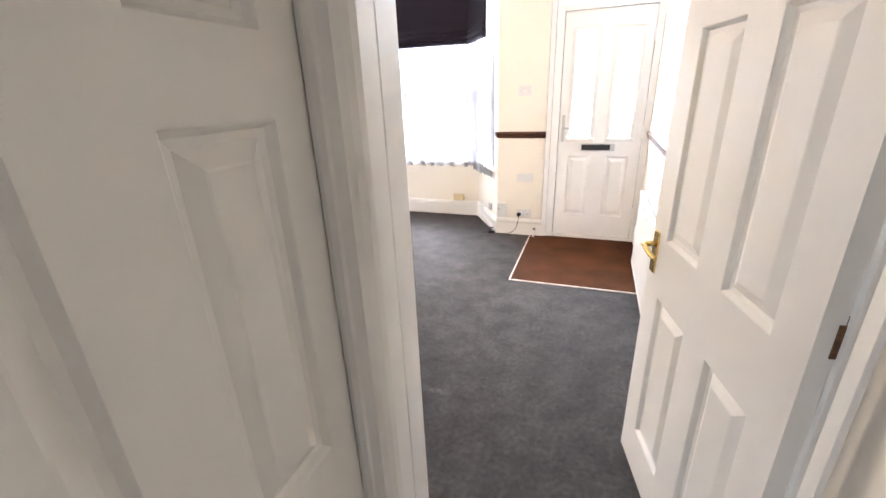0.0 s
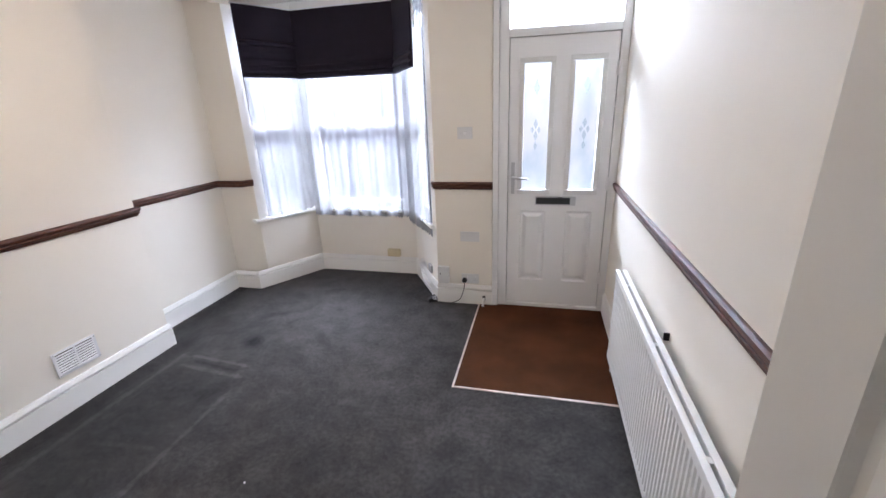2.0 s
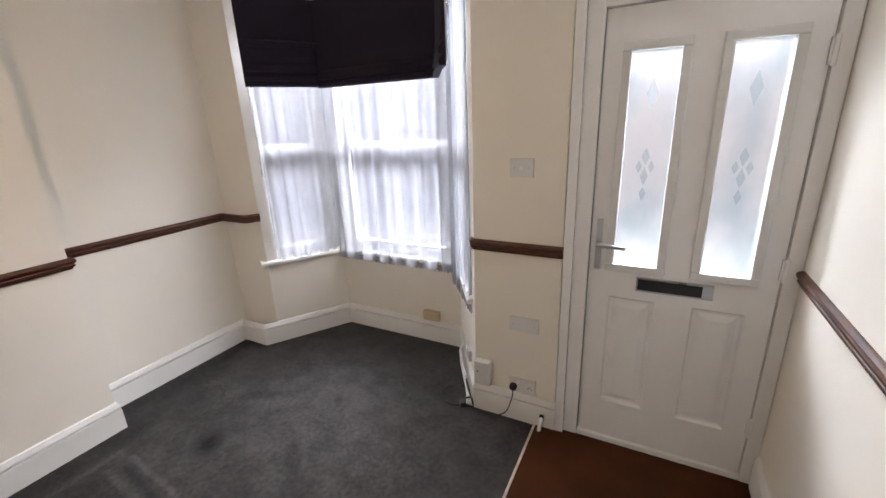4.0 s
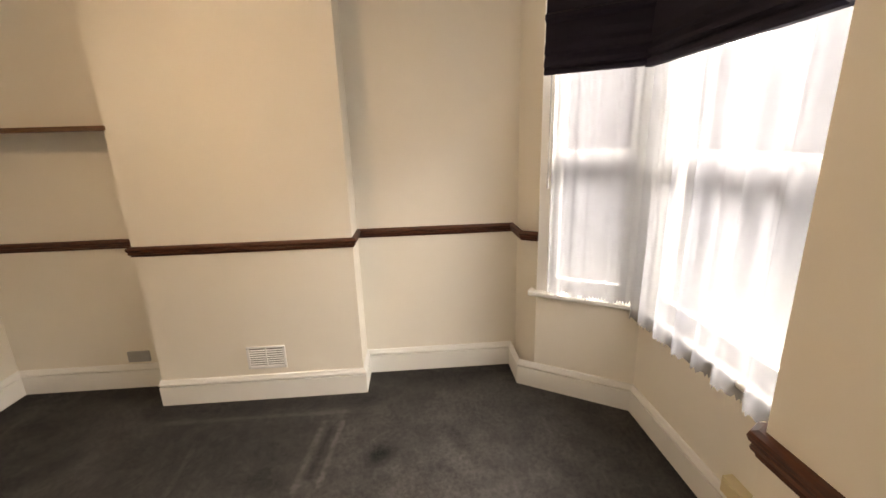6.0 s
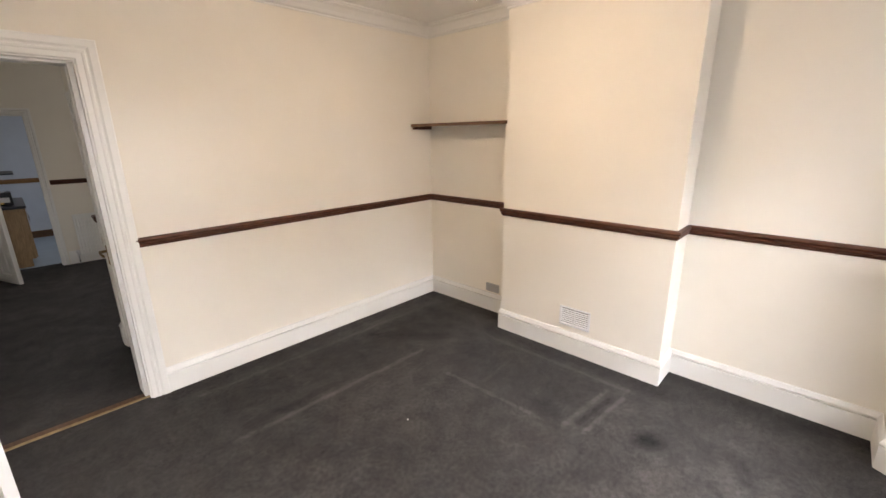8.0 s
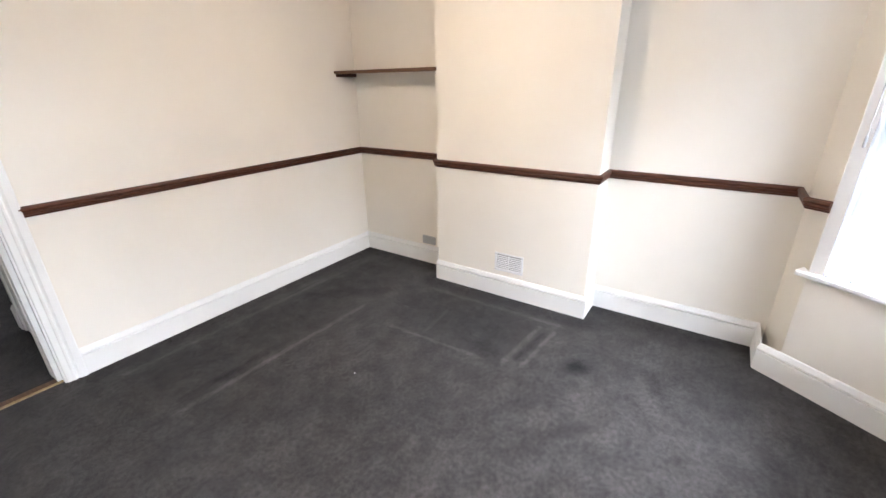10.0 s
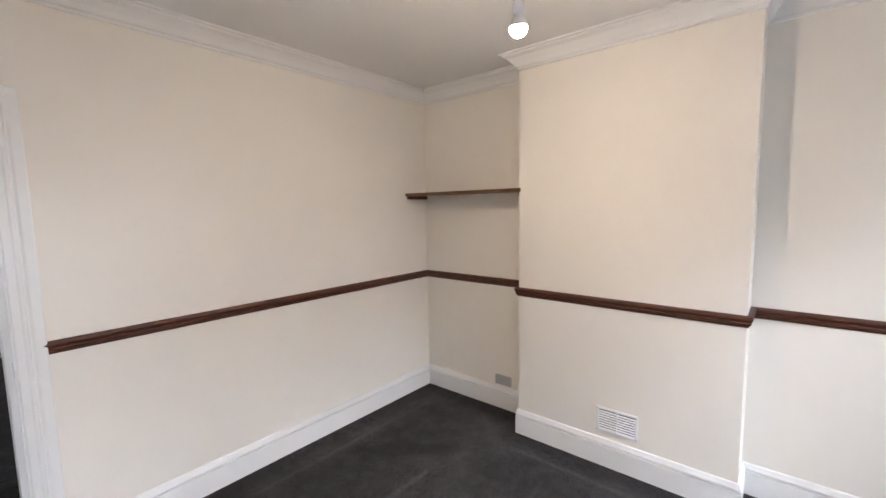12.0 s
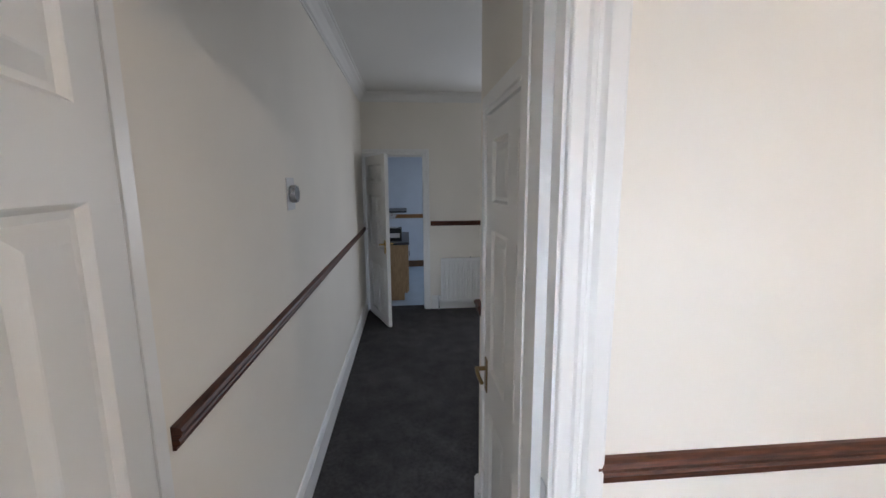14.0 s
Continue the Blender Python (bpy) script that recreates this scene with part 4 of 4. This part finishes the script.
def on_front(x, z):
    return pose(x, YF, z, 0, 0, 180)


ws = wall_plate("wall_socket_plate", "white outlet plate with two dark screws", "wall plate", on_front(-0.271, 1.450), 0.118, 0.090, 0.010, PLATE, (-0.036, 0.036))
part("centre_cap", lathe(bmesh.new(), [(0.012, 0), (0.012, 0.003), (0.009, 0.004)], Matrix.Translation((0, 0.0095, 0)) @ Matrix.Rotation(radians(-90), 4, "X"), 20), UPVC, ws)
wall_plate("blank_plate", "white double blank cover plate", "wall plate", on_front(-0.243, 0.615), 0.160, 0.086, 0.010, PLATE, (-0.060, 0.060))
wall_plate("power_socket", "white double socket above the skirting", "socket", on_front(-0.245, 0.236), 0.150, 0.086, 0.012, PLATE, (), (("switch", -0.045, 0.018, 0.012, 0.022, 0.003, UPVC), ("switch", 0.020, 0.018, 0.012, 0.022, 0.003, UPVC), ("pin_hole", -0.055, -0.012, 0.008, 0.004, 0.0005, BLACK), ("pin_hole", -0.035, -0.012, 0.008, 0.004, 0.0005, BLACK), ("pin_hole", -0.045, 0.002, 0.004, 0.009, 0.0005, BLACK)))
wall_plate("telephone_box", "white telephone junction box on the pillar", "junction box", on_front(-0.476, 0.268), 0.094, 0.150, 0.042, PLATE, (), (("keyhole", 0.026, 0.012, 0.008, 0.012, 0.001, BLACK),))
wall_plate("junction_box", "yellowed plastic junction box on the skirting", "junction box", pose(-1.145, YBAY - 0.0005, 0.228, 0, 0, 180), 0.132, 0.074, 0.045, BEIGE, (), (("lid", 0.0, 0.0, 0.112, 0.056, 0.006, BEIGE),))
ang = math.degrees(math.atan2(0.6, -0.37))
sp = along(BAY[0], BAY[1], 0.20, 0.0)
wall_plate("aerial_socket", "grey aerial socket on the bay wall", "socket", pose(sp[0], sp[1], 0.245, 0, 0, ang), 0.075, 0.075, 0.020, GREYPL, (-0.02, 0.02))
wall_plate("power_socket", "grey metal socket low in the alcove", "socket", pose(XL, 1.815, 0.236, 0, 0, -90), 0.145, 0.078, 0.014, GREYPL, (-0.055, 0.055))

# black plug and its lead
plug = thing("black_plug", "black mains plug with a trailing lead", "plug", on_front(-0.292, 0.225))
bm = lathe(bmesh.new(), [(0.020, 0.012), (0.022, 0.016), (0.021, 0.034), (0.014, 0.040)], Matrix.Rotation(radians(-90), 4, "X"), 20)
part("plug_body", bm, BLACK, plug, smooth=True)
bm = bmesh.new()
tube(bm, smooth_line([(0.0, 0.030, -0.02), (0.004, 0.035, -0.075), (0.035, 0.050, -0.165), (0.10, 0.055, -0.205), (0.17, 0.05, -0.216), (0.225, 0.03, -0.219)]), 0.0035, 8)
part("lead", bm, BLACK, plug, smooth=True)

# adapter and black flex on the floor
ad = thing("power_adapter", "small black power adapter lying on the carpet", "adapter", pose(-0.585, 4.425, 0, 0, 0, 35))
part("case", boxed(-0.045, -0.022, 0.0, 0.045, 0.022, 0.034, bevel=0.006), BLACK, ad)
part("case", box(bmesh.new(), -0.012, -0.012, 0.030, 0.020, 0.016, 0.062, bevel=0.005), BLACK, ad)
bm = bmesh.new()
tube(bm, smooth_line([(-0.045, 0, 0.012), (-0.10, 0.02, 0.006), (-0.15, 0.09, 0.005), (-0.11, 0.15, 0.03), (-0.04, 0.13, 0.06), (-0.01, 0.05, 0.05)]), 0.003, 8)
part("flex", bm, BLACK, ad, smooth=True)

for k, (s, top, sag) in enumerate(((0.46, 0.255, 0.10), (0.40, 0.275, 0.13), (0.37, 0.250, 0.08), (0.33, 0.262, 0.15))):
    a = along(BAY[0], BAY[1], s, 0.022)
    b = along(BAY[0], BAY[1], s - 0.03, 0.045 + 0.006 * k)
    c = along(BAY[0], BAY[1], 0.20 - 0.03 * k, 0.052)
    e = along(BAY[0], BAY[1], 0.05 + 0.02 * k, 0.050)
    bm = bmesh.new()
    tube(bm, smooth_line([(a[0] + 0.01, a[1], 0.20), (a[0], a[1], top), (b[0] + 0.012, b[1] - 0.01, top - 0.03), (b[0], b[1], sag + 0.05), (c[0] + 0.012 * math.sin(3 * k), c[1], sag), (e[0], e[1] - 0.01, 0.075 + 0.012 * k), (-0.575 + 0.012 * k, 4.395, 0.030)]), 0.0030, 8)
    tagged(link("white_cable", bm, UPVC, smooth=True), "thin white cable looping over the skirting", "cable", "white cables in the bay")

st = thing("door_stop", "white plastic cable end at the skirting", "door stop", pose(-0.125, YF - 0.019, 0.0))
bm = bmesh.new()
tube(bm, smooth_line([(0, 0.0, 0.060), (0.0, -0.02, 0.052), (-0.004, -0.034, 0.020), (-0.006, -0.036, 0.004)]), 0.011, 12)
part("body", bm, UPVC, st, smooth=True)
part("socket", boxed(-0.012, -0.004, 0.050, 0.012, 0.004, 0.085, bevel=0.002), BLACK, st, "dark hole")

lint = boxed(-0.990, 2.407, 0.0, -0.984, 2.415, 0.004, bevel=0.001)
tagged(link("lint", lint, LINING), "white speck of lint on the carpet", "lint")

# ---- lobby and rear room ----
th = thing("thermostat", "dark round thermostat on a white wall plate", "thermostat", pose(XR, -0.256, 1.590, 0, 0, 90))
part("plate", boxed(-0.060, 0, -0.075, 0.060, 0.006, 0.075, bevel=0.003), UPVC, th)
part("ring", lathe(bmesh.new(), [(0.040, 0.004), (0.042, 0.010), (0.042, 0.030), (0.038, 0.034)], Matrix.Rotation(radians(-90), 4, "X"), 32), STEEL, th, smooth=True)
part("dial", lathe(bmesh.new(), [(0.037, 0.030), (0.037, 0.0355), (0.030, 0.037)], Matrix.Rotation(radians(-90), 4, "X"), 32), BLACK, th)

part_strike = boxed(OPEN0 - 0.001, 0.962, 0.93, OPEN0 + 0.002, 0.992, 1.00, bevel=0.0008)
tagged(link("strike_plate", part_strike, STEEL), "steel strike plate let into the door lining", "strike plate")

# ---- kitchen ----
cab = thing("base_cabinet", "light oak kitchen base cabinet", "cabinet", pose(0, 0, KITCHEN_Z))
part("body", boxed(0.335, -5.6, 0.12, XR - 0.013, -4.33, 0.86, bevel=0.002), OAK, cab)
part("plinth", boxed(0.385, -5.6, 0.0, XR - 0.013, -4.36, 0.12), OAK, cab)
for k in range(2):
    d = part("door", boxed(0.315, -4.95 - 0.61 * k, 0.135, 0.334, -4.36 - 0.61 * k, 0.85, bevel=0.003), OAK, cab)
    bm = bmesh.new()
    tube(bm, [(0.300, -4.40 - 0.61 * k, 0.66), (0.300, -4.40 - 0.61 * k, 0.78)], 0.006, 10)
    part("handle", bm, STEEL, d)
tagged(link("worktop", boxed(0.300, -5.62, KITCHEN_Z + 0.861, XR - 0.013, -4.30, KITCHEN_Z + 0.90, bevel=0.006), WORKTOP), "dark laminate kitchen worktop", "worktop")
hob = thing("toaster", "dark steel appliance on the kitchen worktop", "appliance", pose(0.56, -4.60, KITCHEN_Z + 0.90))
part("body", boxed(-0.15, -0.14, 0.0, 0.15, 0.14, 0.19, bevel=0.02), BLACK, hob)
part("front_panel", boxed(-0.12, 0.139, 0.05, 0.12, 0.146, 0.12, bevel=0.003), STEEL, hob)
part("top_plate", boxed(-0.10, -0.09, 0.189, 0.10, 0.09, 0.196, bevel=0.003), STEEL, hob)
ks = thing("kitchen_shelf", "thin dark shelf on the kitchen wall", "shelf")
part("board", boxed(0.33, -5.2, 1.195, XR - 0.013, -4.4, 1.215, bevel=0.003), BLACK, ks)
for y in (-4.55, -5.05):
    part("bracket", boxed(0.50, y, 1.09, XR - 0.013, y + 0.02, 1.194), STEEL, ks)
